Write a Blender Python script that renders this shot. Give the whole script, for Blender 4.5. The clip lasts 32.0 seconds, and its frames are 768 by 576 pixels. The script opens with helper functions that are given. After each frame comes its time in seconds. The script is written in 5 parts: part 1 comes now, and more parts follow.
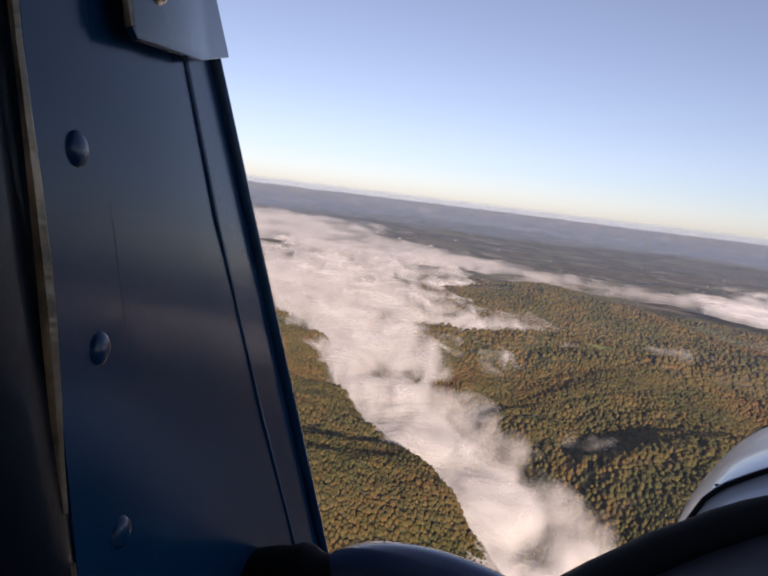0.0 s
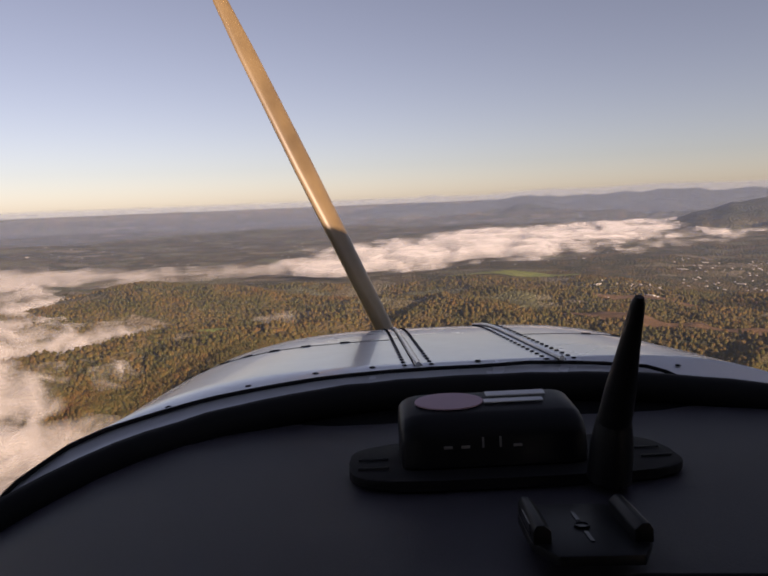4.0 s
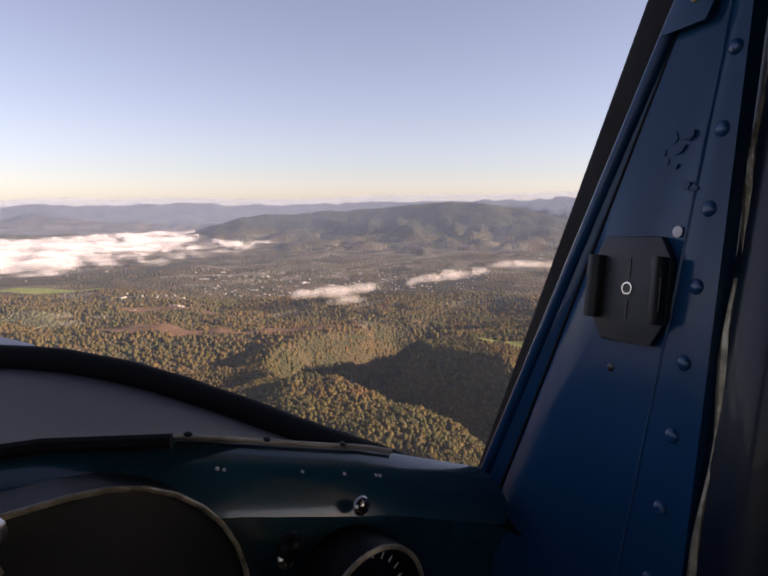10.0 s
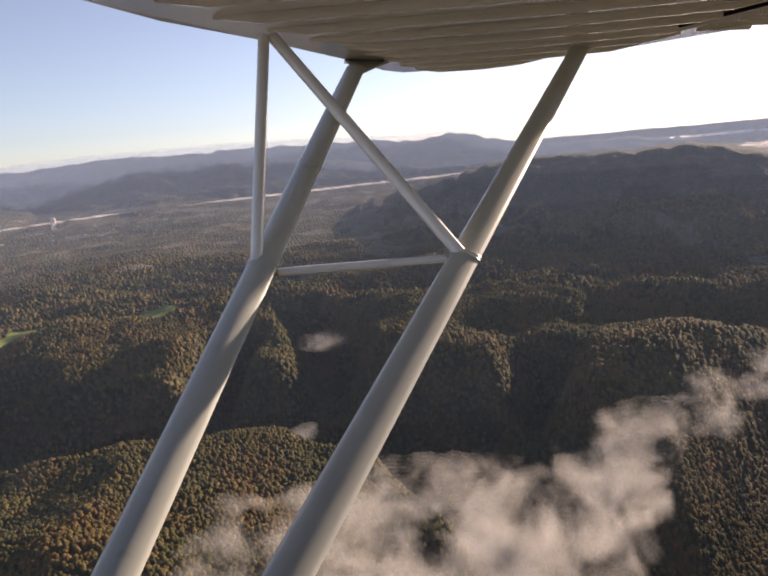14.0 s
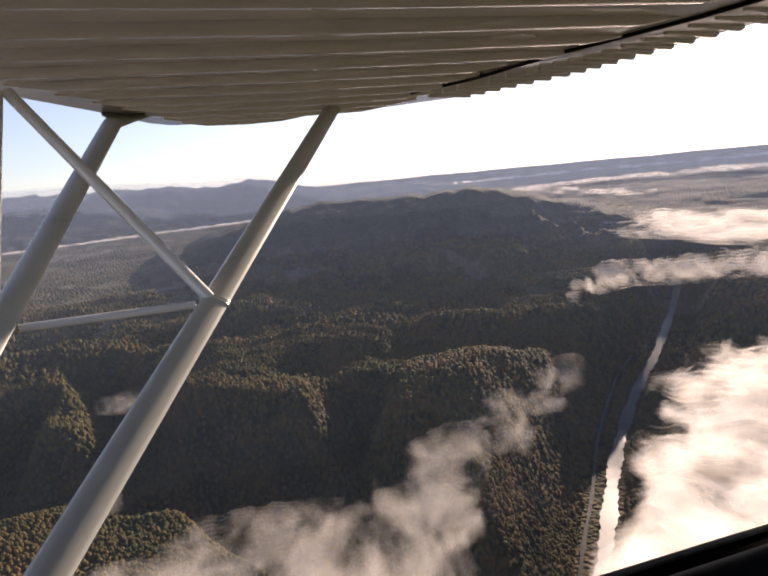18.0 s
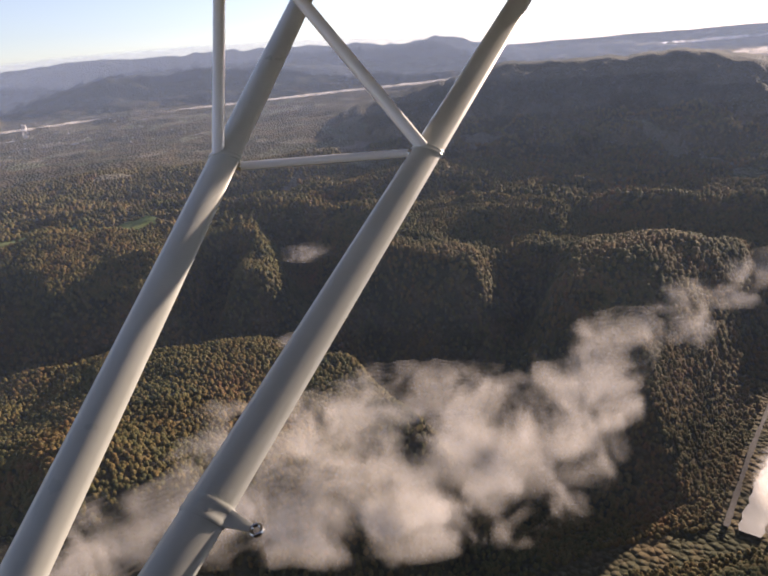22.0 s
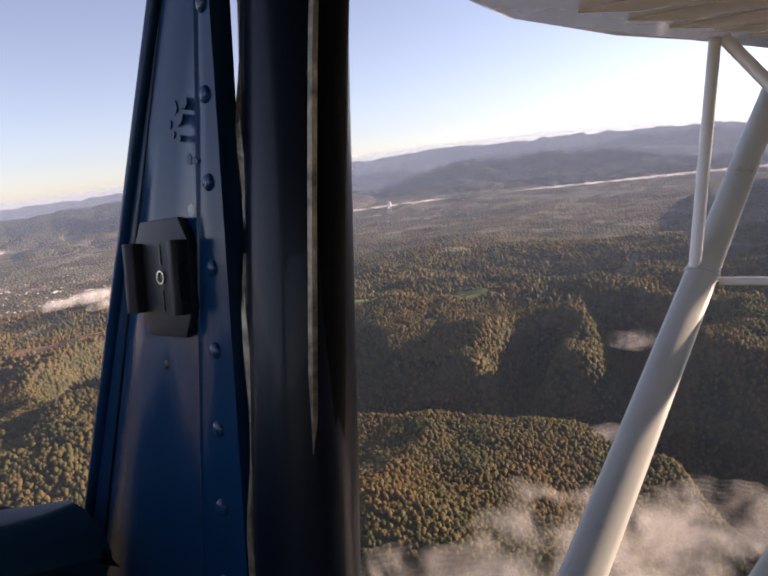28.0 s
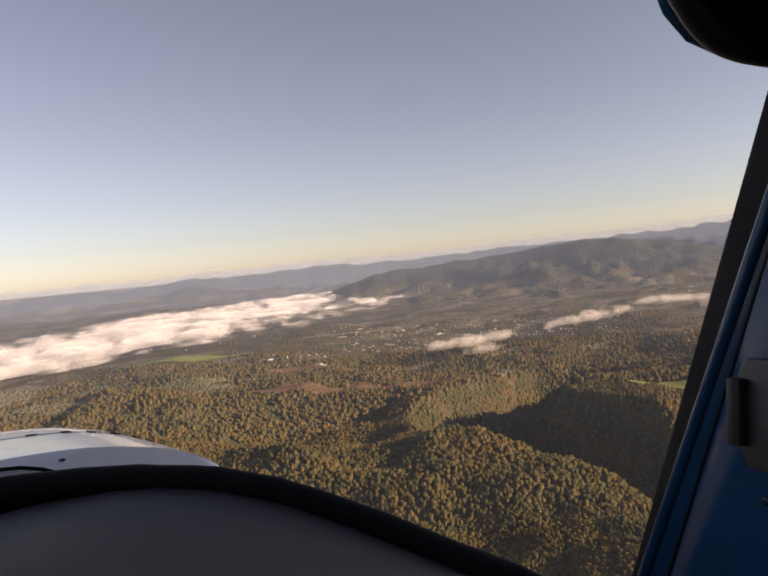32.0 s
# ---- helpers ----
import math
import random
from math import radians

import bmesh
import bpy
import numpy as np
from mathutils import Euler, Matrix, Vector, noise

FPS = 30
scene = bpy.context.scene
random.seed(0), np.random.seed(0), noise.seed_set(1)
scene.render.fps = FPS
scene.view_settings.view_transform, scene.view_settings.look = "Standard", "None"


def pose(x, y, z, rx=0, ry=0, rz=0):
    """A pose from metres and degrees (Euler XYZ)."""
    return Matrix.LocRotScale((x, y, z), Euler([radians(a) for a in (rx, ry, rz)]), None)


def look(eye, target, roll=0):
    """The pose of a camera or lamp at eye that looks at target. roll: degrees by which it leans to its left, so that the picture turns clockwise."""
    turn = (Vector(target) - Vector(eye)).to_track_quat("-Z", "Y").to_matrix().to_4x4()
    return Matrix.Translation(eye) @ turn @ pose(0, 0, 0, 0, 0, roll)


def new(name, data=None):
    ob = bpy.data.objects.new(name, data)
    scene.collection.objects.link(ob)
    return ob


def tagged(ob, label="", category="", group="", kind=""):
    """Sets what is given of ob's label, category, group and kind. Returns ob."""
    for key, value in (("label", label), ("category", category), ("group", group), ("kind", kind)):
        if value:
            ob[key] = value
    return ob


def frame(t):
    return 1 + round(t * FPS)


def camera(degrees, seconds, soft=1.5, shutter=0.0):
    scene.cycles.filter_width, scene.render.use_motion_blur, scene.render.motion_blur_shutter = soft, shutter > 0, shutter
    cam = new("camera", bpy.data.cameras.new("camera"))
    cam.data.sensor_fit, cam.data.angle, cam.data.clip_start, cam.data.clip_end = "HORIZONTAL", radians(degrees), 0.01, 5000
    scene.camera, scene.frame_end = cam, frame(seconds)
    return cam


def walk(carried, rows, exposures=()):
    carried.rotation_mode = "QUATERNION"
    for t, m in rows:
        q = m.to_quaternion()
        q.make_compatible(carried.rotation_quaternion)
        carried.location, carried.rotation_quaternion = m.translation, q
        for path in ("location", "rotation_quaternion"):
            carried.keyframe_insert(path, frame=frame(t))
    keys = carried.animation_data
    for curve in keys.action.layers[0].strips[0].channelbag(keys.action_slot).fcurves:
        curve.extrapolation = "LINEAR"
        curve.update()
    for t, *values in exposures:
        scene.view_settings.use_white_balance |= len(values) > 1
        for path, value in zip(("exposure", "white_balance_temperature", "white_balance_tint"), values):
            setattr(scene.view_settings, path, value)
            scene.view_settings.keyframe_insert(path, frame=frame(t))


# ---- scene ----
# Path: seconds, place in the cabin (x to starboard, y ahead, z up), then heading, pitch and roll in degrees.
cam = camera(62.19, 32.0, soft=1.9, shutter=0.0)
PATH = [
    (0, -0.296, 0.354, 0.2930, -33.64, -8.47, 7.03),
    (0.5, -0.280, 0.376, 0.2970, -28.08, -9.02, 3.94),
    (1, -0.267, 0.388, 0.3050, -22.62, -9.72, 4.30),
    (1.5, -0.257, 0.384, 0.3100, -18.06, -9.43, 4.79),
    (2, -0.239, 0.371, 0.3140, -14.79, -8.78, 4.49),
    (2.5, -0.195, 0.374, 0.3160, -11.72, -8.17, 3.85),
    (3, -0.140, 0.394, 0.3130, -7.86, -7.74, 2.56),
    (3.5, -0.091, 0.407, 0.3130, -2.63, -8.16, -0.46),
    (5.5, 0.014, 0.406, 0.3080, 9.30, -6.66, -0.99),
    (6, 0.036, 0.394, 0.3010, 12.96, -7.28, -0.16),
    (6.5, 0.043, 0.384, 0.3050, 15.68, -8.07, 0.37),
    (7, 0.059, 0.367, 0.3010, 18.25, -8.36, -0.23),
    (7.5, 0.084, 0.346, 0.2970, 21.44, -8.21, -1.64),
    (8, 0.115, 0.341, 0.2900, 25.52, -7.66, -2.05),
    (8.5, 0.151, 0.350, 0.2800, 29.65, -7.38, -2.62),
    (9, 0.169, 0.349, 0.2720, 33.85, -7.78, -2.45),
    (9.5, 0.191, 0.336, 0.2650, 35.67, -7.87, -1.76),
    (10, 0.202, 0.323, 0.2566, 42.60, -7.65, 0.10),
    (10.5, 0.221, 0.267, 0.2667, 47.81, -9.03, -1.71),
    (11, 0.267, 0.267, 0.2500, 57.10, -10.40, -0.21),
    (11.5, 0.214, 0.208, 0.2513, 61.77, -11.61, -2.98),
    (12, 0.306, 0.180, 0.2485, 74.41, -13.25, -2.00),
    (12.5, 0.379, 0.181, 0.1917, 81.47, -13.60, -1.65),
    (13, 0.430, 0.116, 0.1813, 85.46, -12.96, -3.42),
    (13.5, 0.449, 0.066, 0.1835, 87.99, -12.53, -4.81),
    (14, 0.442, 0.020, 0.1826, 90.81, -12.40, -5.25),
    (14.5, 0.429, -0.020, 0.1874, 94.41, -12.26, -4.81),
    (16.5, 0.369, -0.047, 0.1866, 100.74, -7.41, -3.65),
    (17, 0.321, -0.080, 0.1815, 104.29, -8.62, -4.37),
    (17.5, 0.300, -0.085, 0.1805, 107.48, -8.64, -4.83),
    (18, 0.299, -0.090, 0.1875, 108.50, -10.03, -5.47),
    (18.5, 0.303, -0.087, 0.1974, 105.63, -13.99, -5.46),
    (19, 0.315, -0.077, 0.1972, 103.16, -17.83, -5.94),
    (19.5, 0.335, -0.084, 0.1748, 99.97, -21.42, -5.94),
    (20, 0.358, -0.083, 0.1566, 97.07, -22.99, -6.56),
    (20.5, 0.371, -0.070, 0.1440, 96.04, -22.20, -6.44),
    (21, 0.386, -0.050, 0.1358, 94.94, -21.28, -6.10),
    (21.5, 0.398, -0.033, 0.1456, 93.40, -20.66, -5.27),
    (22, 0.407, -0.021, 0.1507, 91.57, -20.46, -5.01),
    (22.5, 0.407, -0.022, 0.1569, 90.90, -20.40, -5.15),
    (23, 0.412, -0.005, 0.1593, 90.06, -20.07, -4.93),
    (23.5, 0.417, 0.007, 0.1620, 88.07, -19.81, -5.22),
    (24, 0.420, 0.020, 0.1621, 86.66, -19.21, -5.44),
    (24.5, 0.418, 0.027, 0.1623, 86.20, -18.90, -5.42),
    (26.5, 0.343, 0.156, 0.1992, 80.28, -17.24, -5.38),
    (27, 0.314, 0.196, 0.2292, 73.08, -15.18, -5.61),
    (27.5, 0.311, 0.202, 0.2420, 66.77, -13.06, -5.61),
    (28, 0.301, 0.250, 0.2529, 62.83, -10.76, -6.05),
    (28.5, 0.276, 0.278, 0.2788, 51.71, -8.65, -7.64),
    (29, 0.258, 0.318, 0.2848, 45.48, -5.96, -7.12),
    (29.5, 0.226, 0.304, 0.2967, 39.52, -3.24, -6.80),
    (30, 0.220, 0.307, 0.3053, 37.20, -2.20, -6.50),
    (30.5, 0.208, 0.303, 0.3073, 35.42, -1.03, -5.64),
    (31, 0.222, 0.321, 0.3087, 32.39, -2.07, -5.34),
    (31.5, 0.215, 0.316, 0.3068, 30.74, -2.29, -5.36),
    (32, 0.208, 0.313, 0.3059, 30.83, -2.59, -5.29),
]


def aim(e, yaw, pitch, roll):
    y, p = radians(yaw), radians(pitch)
    way = Vector((math.sin(y) * math.cos(p), math.cos(y) * math.cos(p), math.sin(p)))
    return look(e, Vector(e) + way, roll)


walk(cam, [(t, aim((x, y, z), a, p, r)) for t, x, y, z, a, p, r in PATH],
     exposures=[(0.0, 0.8, 6300, 26), (2.0, 0.66, 6850, 28), (3.0, 0.64, 7150, 29), (6.0, 0.90, 7900, 31), (7.5, 1.05, 8000, 31), (9.5, 1.2, 7500, 33), (10.0, 1.35, 7000, 31), (12.0, 1.66, 6800, 27), (13.0, 1.3, 6700, 25), (17.0, 1.2, 6600, 25), (20.0, 1.33, 6450, 23), (22.0, 1.38, 6450, 25), (24.0, 1.42, 6450, 24), (26.5, 1.45, 6600, 24), (28.0, 1.5, 6700, 29), (29.5, 1.32, 6900, 31), (31.0, 1.1, 7750, 27), (32.0, 1.05, 7750, 26)])

# ---- light: a low morning sun behind the starboard wing ----
SUN_AZ, SUN_EL = 136.0, 16.0
TO_SUN = Vector((math.sin(radians(SUN_AZ)) * math.cos(radians(SUN_EL)), math.cos(radians(SUN_AZ)) * math.cos(radians(SUN_EL)), math.sin(radians(SUN_EL))))
world = bpy.data.worlds.new("morning_sky")
scene.world = world
scene.cycles.transparent_max_bounces = 48
world.use_nodes = True
wn = world.node_tree
sky = wn.nodes.new("ShaderNodeTexSky")
sky.sky_type = "NISHITA"
sky.sun_disc = False
sky.sun_elevation, sky.sun_rotation = radians(SUN_EL), radians(SUN_AZ)
sky.altitude, sky.air_density, sky.dust_density, sky.ozone_density = 700, 0.9, 0.5, 2.5
soften = wn.nodes.new("ShaderNodeHueSaturation")
soften.inputs["Saturation"].default_value = 0.72
wn.links.new(sky.outputs[0], soften.inputs["Color"])
wn.links.new(soften.outputs[0], wn.nodes["Background"].inputs[0])
wn.nodes["Background"].inputs[1].default_value = 0.068
sun_data = bpy.data.lights.new("sun", "SUN")
sun_data.energy, sun_data.angle, sun_data.color = 5.0, radians(0.53), (1.0, 0.83, 0.62)
sun = new("sun", sun_data)
sun.matrix_basis = look((0, 0, 60), Vector((0, 0, 60)) - TO_SUN)


# ---- materials ----
def mat(name, base=(0.5, 0.5, 0.5), rough=0.6, metal=0.0, coat=0.0):
    m = bpy.data.materials.new(name)
    m.use_nodes = True
    b = m.node_tree.nodes["Principled BSDF"]
    b.inputs["Base Color"].default_value = (*base, 1)
    b.inputs["Roughness"].default_value = rough
    b.inputs["Metallic"].default_value = metal
    b.inputs["Coat Weight"].default_value = coat
    b.inputs["Specular IOR Level"].default_value = 0.5 if rough < 0.6 else 0.2
    return m, m.node_tree, b


def add(nt, kind, **values):
    n = nt.nodes.new(kind)
    for key, value in values.items():
        n.inputs[key.replace("_", " ")].default_value = value
    return n


def ramp(nt, fac, stops):
    n = nt.nodes.new("ShaderNodeValToRGB")
    el = n.color_ramp.elements
    while len(el) < len(stops):
        el.new(0.5)
    for e, (p, c) in zip(el, stops):
        e.position, e.color = p, (*c, 1) if len(c) == 3 else c
    nt.links.new(fac, n.inputs[0])
    return n


def place_vec(nt, scale):
    g = nt.nodes.new("ShaderNodeNewGeometry")
    v = nt.nodes.new("ShaderNodeVectorMath")
    v.operation = "SCALE"
    v.inputs["Scale"].default_value = scale
    nt.links.new(g.outputs["Position"], v.inputs[0])
    return v.outputs[0]


def surface(name, dark, light, rough, grain=60.0, blotch=6.0, bump=0.15, metal=0.0, coat=0.0, wear=None, depth=0.002, shine=None):
    """A painted, plastic or metal skin: blotches, fine grain, relief, and chips where wear is given."""
    m, nt, b = mat(name, light, rough, metal, coat)
    if shine is not None:
        b.inputs["Specular IOR Level"].default_value = shine
    big = add(nt, "ShaderNodeTexNoise", Scale=1.0, Detail=5.0, Roughness=0.6)
    nt.links.new(place_vec(nt, blotch), big.inputs["Vector"])
    fine = add(nt, "ShaderNodeTexNoise", Scale=1.0, Detail=3.0, Roughness=0.7)
    nt.links.new(place_vec(nt, grain), fine.inputs["Vector"])
    col = ramp(nt, big.outputs[0], [(0.3, dark), (0.7, light)])
    out = col.outputs[0]
    if wear:
        chips = add(nt, "ShaderNodeTexNoise", Scale=1.0, Detail=6.0, Roughness=0.75)
        nt.links.new(place_vec(nt, grain * 0.8), chips.inputs["Vector"])
        mask = ramp(nt, chips.outputs[0], [(0.70, (0, 0, 0)), (0.73, (1, 1, 1))])
        mix = nt.nodes.new("ShaderNodeMix")
        mix.data_type = "RGBA"
        nt.links.new(mask.outputs[0], mix.inputs[0])
        nt.links.new(out, mix.inputs[6])
        mix.inputs[7].default_value = (*wear, 1)
        out = mix.outputs[2]
    nt.links.new(out, b.inputs["Base Color"])
    rr = nt.nodes.new("ShaderNodeMapRange")
    rr.inputs["To Min"].default_value, rr.inputs["To Max"].default_value = rough * 0.75, min(1.0, rough * 1.25)
    nt.links.new(big.outputs[0], rr.inputs[0])
    nt.links.new(rr.outputs[0], b.inputs["Roughness"])
    bp = add(nt, "ShaderNodeBump", Strength=bump, Distance=depth)
    nt.links.new(fine.outputs[0], bp.inputs["Height"])
    nt.links.new(bp.outputs[0], b.inputs["Normal"])
    return m


def crown_material(name, tones):
    """Foliage whose hue differs from tree to tree and drifts across the hillside."""
    m, nt, b = mat(name, tones[0], 0.9)
    g = nt.nodes.new("ShaderNodeNewGeometry")
    hill = add(nt, "ShaderNodeTexNoise", Scale=1.0, Detail=4.0, Roughness=0.6)
    nt.links.new(place_vec(nt, 0.006), hill.inputs["Vector"])
    mixv = nt.nodes.new("ShaderNodeMath")
    mixv.operation = "MULTIPLY_ADD"
    nt.links.new(hill.outputs[0], mixv.inputs[0])
    mixv.inputs[1].default_value = 1.5
    half = nt.nodes.new("ShaderNodeMath")
    half.operation = "MULTIPLY_ADD"
    nt.links.new(g.outputs["Random Per Island"], half.inputs[0])
    half.inputs[1].default_value, half.inputs[2].default_value = 0.44, -0.47
    nt.links.new(half.outputs[0], mixv.inputs[2])
    n = len(tones)
    col = ramp(nt, mixv.outputs[0], [(i / (n - 1), c) for i, c in enumerate(tones)])
    leaf = add(nt, "ShaderNodeTexNoise", Scale=1.0, Detail=3.0, Roughness=0.8)
    nt.links.new(place_vec(nt, 0.9), leaf.inputs["Vector"])
    val = nt.nodes.new("ShaderNodeHueSaturation")
    vr = nt.nodes.new("ShaderNodeMapRange")
    vr.inputs["From Min"].default_value, vr.inputs["From Max"].default_value = 0.3, 0.7
    vr.inputs["To Min"].default_value, vr.inputs["To Max"].default_value = 0.82, 1.18
    nt.links.new(leaf.outputs[0], vr.inputs[0])
    nt.links.new(vr.outputs[0], val.inputs["Value"])
    nt.links.new(col.outputs[0], val.inputs["Color"])
    nt.links.new(val.outputs[0], b.inputs["Base Color"])
    bp = add(nt, "ShaderNodeBump", Strength=0.4, Distance=0.8)
    nt.links.new(leaf.outputs[0], bp.inputs["Height"])
    nt.links.new(bp.outputs[0], b.inputs["Normal"])
    b.inputs["Specular IOR Level"].default_value = 0.15
    return m


def land_material():
    """Woods, clearings and farmland: patches of woodland tones cut by paler fields, with canopy relief."""
    m, nt, b = mat("wooded_land", (0.06, 0.055, 0.03), 0.95)
    b.inputs["Specular IOR Level"].default_value = 0.1
    woods = add(nt, "ShaderNodeTexNoise", Scale=1.0, Detail=8.0, Roughness=0.68)
    nt.links.new(place_vec(nt, 0.012), woods.inputs["Vector"])
    wood = ramp(nt, woods.outputs[0], [(0.25, (0.022, 0.028, 0.014)), (0.45, (0.050, 0.050, 0.025)), (0.6, (0.088, 0.068, 0.034)), (0.8, (0.130, 0.094, 0.050))])
    cells = add(nt, "ShaderNodeTexVoronoi", Scale=1.0, Randomness=1.0)
    nt.links.new(place_vec(nt, 0.0075), cells.inputs["Vector"])
    sep = nt.nodes.new("ShaderNodeSeparateColor")
    nt.links.new(cells.outputs["Color"], sep.inputs[0])
    g = nt.nodes.new("ShaderNodeAttribute")
    g.attribute_name = "farmed"
    mask = ramp(nt, g.outputs["Fac"], [(0.3, (0, 0, 0)), (0.6, (1, 1, 1))])
    field = ramp(nt, sep.outputs[1], [(0.0, (0.105, 0.082, 0.048)), (0.5, (0.085, 0.088, 0.045)), (1.0, (0.14, 0.12, 0.085))])
    mix = nt.nodes.new("ShaderNodeMix")
    mix.data_type = "RGBA"
    nt.links.new(mask.outputs[0], mix.inputs[0])
    nt.links.new(wood.outputs[0], mix.inputs[6])
    nt.links.new(field.outputs[0], mix.inputs[7])
    up = nt.nodes.new("ShaderNodeAttribute")
    up.attribute_name = "upland"
    high = ramp(nt, woods.outputs[0], [(0.25, (0.020, 0.028, 0.018)), (0.5, (0.036, 0.042, 0.026)), (0.8, (0.066, 0.062, 0.038))])
    mix2 = nt.nodes.new("ShaderNodeMix")
    mix2.data_type = "RGBA"
    nt.links.new(up.outputs["Fac"], mix2.inputs[0])
    nt.links.new(mix.outputs[2], mix2.inputs[6])
    nt.links.new(high.outputs[0], mix2.inputs[7])
    nt.links.new(mix2.outputs[2], b.inputs["Base Color"])
    can = add(nt, "ShaderNodeTexVoronoi", Scale=1.0, Randomness=1.0)
    nt.links.new(place_vec(nt, 0.1), can.inputs["Vector"])
    bp = add(nt, "ShaderNodeBump", Strength=0.9, Distance=7.0)
    bp.invert = True
    nt.links.new(can.outputs["Distance"], bp.inputs["Height"])
    nt.links.new(bp.outputs[0], b.inputs["Normal"])
    return m


def mist_material(name, low, high, grain, tint=(0.56, 0.54, 0.50), most=1.0, warp=0.7):
    """Fog: droplets that scatter light all round, thinning out where the bank frays."""
    m = bpy.data.materials.new(name)
    m.use_nodes = True
    nt = m.node_tree
    nt.nodes.remove(nt.nodes["Principled BSDF"])
    out = nt.nodes["Material Output"]
    a = nt.nodes.new("ShaderNodeAttribute")
    a.attribute_name = "thickness"
    n = add(nt, "ShaderNodeTexNoise", Scale=1.0, Detail=6.0, Roughness=0.52, Distortion=0.7)
    nt.links.new(place_vec(nt, grain), n.inputs["Vector"])
    s = nt.nodes.new("ShaderNodeMath")
    s.operation = "MULTIPLY_ADD"
    nt.links.new(n.outputs[0], s.inputs[0])
    s.inputs[1].default_value = warp * 4
    nt.links.new(a.outputs["Fac"], s.inputs[2])
    r = nt.nodes.new("ShaderNodeMapRange")
    r.interpolation_type = "SMOOTHSTEP"
    r.inputs["From Min"].default_value, r.inputs["From Max"].default_value = low + 2 * warp, high + 2 * warp
    r.inputs["To Max"].default_value = most
    nt.links.new(s.outputs[0], r.inputs[0])
    edge = nt.nodes.new("ShaderNodeMath")
    edge.operation = "MULTIPLY"
    fade = nt.nodes.new("ShaderNodeMapRange")
    fade.inputs["From Max"].default_value = 0.22
    nt.links.new(a.outputs["Fac"], fade.inputs[0])
    nt.links.new(r.outputs[0], edge.inputs[0])
    nt.links.new(fade.outputs[0], edge.inputs[1])
    d = nt.nodes.new("ShaderNodeBsdfDiffuse")
    d.inputs[0].default_value = (*tint, 1)
    t = nt.nodes.new("ShaderNodeBsdfTransparent")
    mix = nt.nodes.new("ShaderNodeMixShader")
    nt.links.new(edge.outputs[0], mix.inputs[0])
    nt.links.new(t.outputs[0], mix.inputs[1])
    nt.links.new(d.outputs[0], mix.inputs[2])
    nt.links.new(mix.outputs[0], out.inputs[0])
    return m


BLUE = surface("blue_enamel", (0.004, 0.038, 0.098), (0.006, 0.052, 0.130), 0.18, 90, 9, 0.03, shine=0.24)
RIVET_BLUE = surface("glossy_blue_rivet", (0.005, 0.045, 0.125), (0.008, 0.062, 0.16), 0.2, 120, 20, 0.05, shine=0.5)
PALE_BLUE = surface("pale_blue_grey_enamel", (0.10, 0.14, 0.25), (0.14, 0.19, 0.31), 0.25, 90, 9, 0.05, coat=0.4)
TEAL = surface("teal_enamel", (0.008, 0.050, 0.075), (0.014, 0.075, 0.105), 0.22, 90, 9, 0.08, coat=0.5)
BLUE_DARK = surface("worn_dark_blue_tube", (0.003, 0.008, 0.018), (0.006, 0.014, 0.028), 0.34, 120, 12, 0.1, coat=0.15, shine=0.3)
CABIN_TRIM = surface("matt_black_trim", (0.005, 0.005, 0.006), (0.012, 0.011, 0.011), 0.8, 140, 14, 0.2, depth=0.0002, shine=0.0)
BLACK_RUBBER = surface("black_rubber", (0.004, 0.004, 0.005), (0.009, 0.008, 0.009), 0.85, 200, 20, 0.3, depth=0.0003)
WORN_RUBBER = surface("scuffed_black_rubber", (0.003, 0.003, 0.0035), (0.007, 0.0065, 0.0065), 0.75, 110, 12, 0.4, wear=(0.10, 0.085, 0.07), depth=0.0006)
BLACK_PLASTIC = surface("black_plastic", (0.007, 0.007, 0.008), (0.008, 0.008, 0.009), 0.42, 300, 20, 0.15, depth=0.0002, shine=0.14)
GREY_PLASTIC = surface("dark_grey_plastic", (0.018, 0.019, 0.022), (0.032, 0.034, 0.038), 0.5, 300, 20, 0.15, depth=0.0002)
DASH_CLOTH = surface("matt_charcoal_vinyl", (0.078, 0.072, 0.084), (0.104, 0.097, 0.112), 0.5, 700, 8, 0.4, depth=0.0006, shine=0.5)
ALUMINIUM = surface("painted_aluminium_cowl", (0.66, 0.68, 0.70), (0.78, 0.80, 0.82), 0.26, 30, 5, 0.05, metal=0.25, coat=0.4)
WHITE_PAINT = surface("white_wing_paint", (0.76, 0.76, 0.75), (0.86, 0.86, 0.85), 0.2, 40, 3, 0.05, coat=0.8)
CREAM_PAINT = surface("cream_strut_paint", (0.46, 0.475, 0.43), (0.55, 0.565, 0.52), 0.30, 60, 5, 0.06, coat=0.2)
STEEL = surface("bright_steel", (0.45, 0.44, 0.42), (0.65, 0.63, 0.6), 0.25, 200, 40, 0.1, metal=1.0)
LIP = surface("scuffed_tan_lip", (0.17, 0.14, 0.10), (0.50, 0.45, 0.36), 0.38, 160, 45, 0.35, metal=0.2)
WORN_EDGE = surface("worn_bare_metal_edge", (0.10, 0.085, 0.06), (0.55, 0.46, 0.32), 0.35, 160, 90, 0.4, metal=0.5)
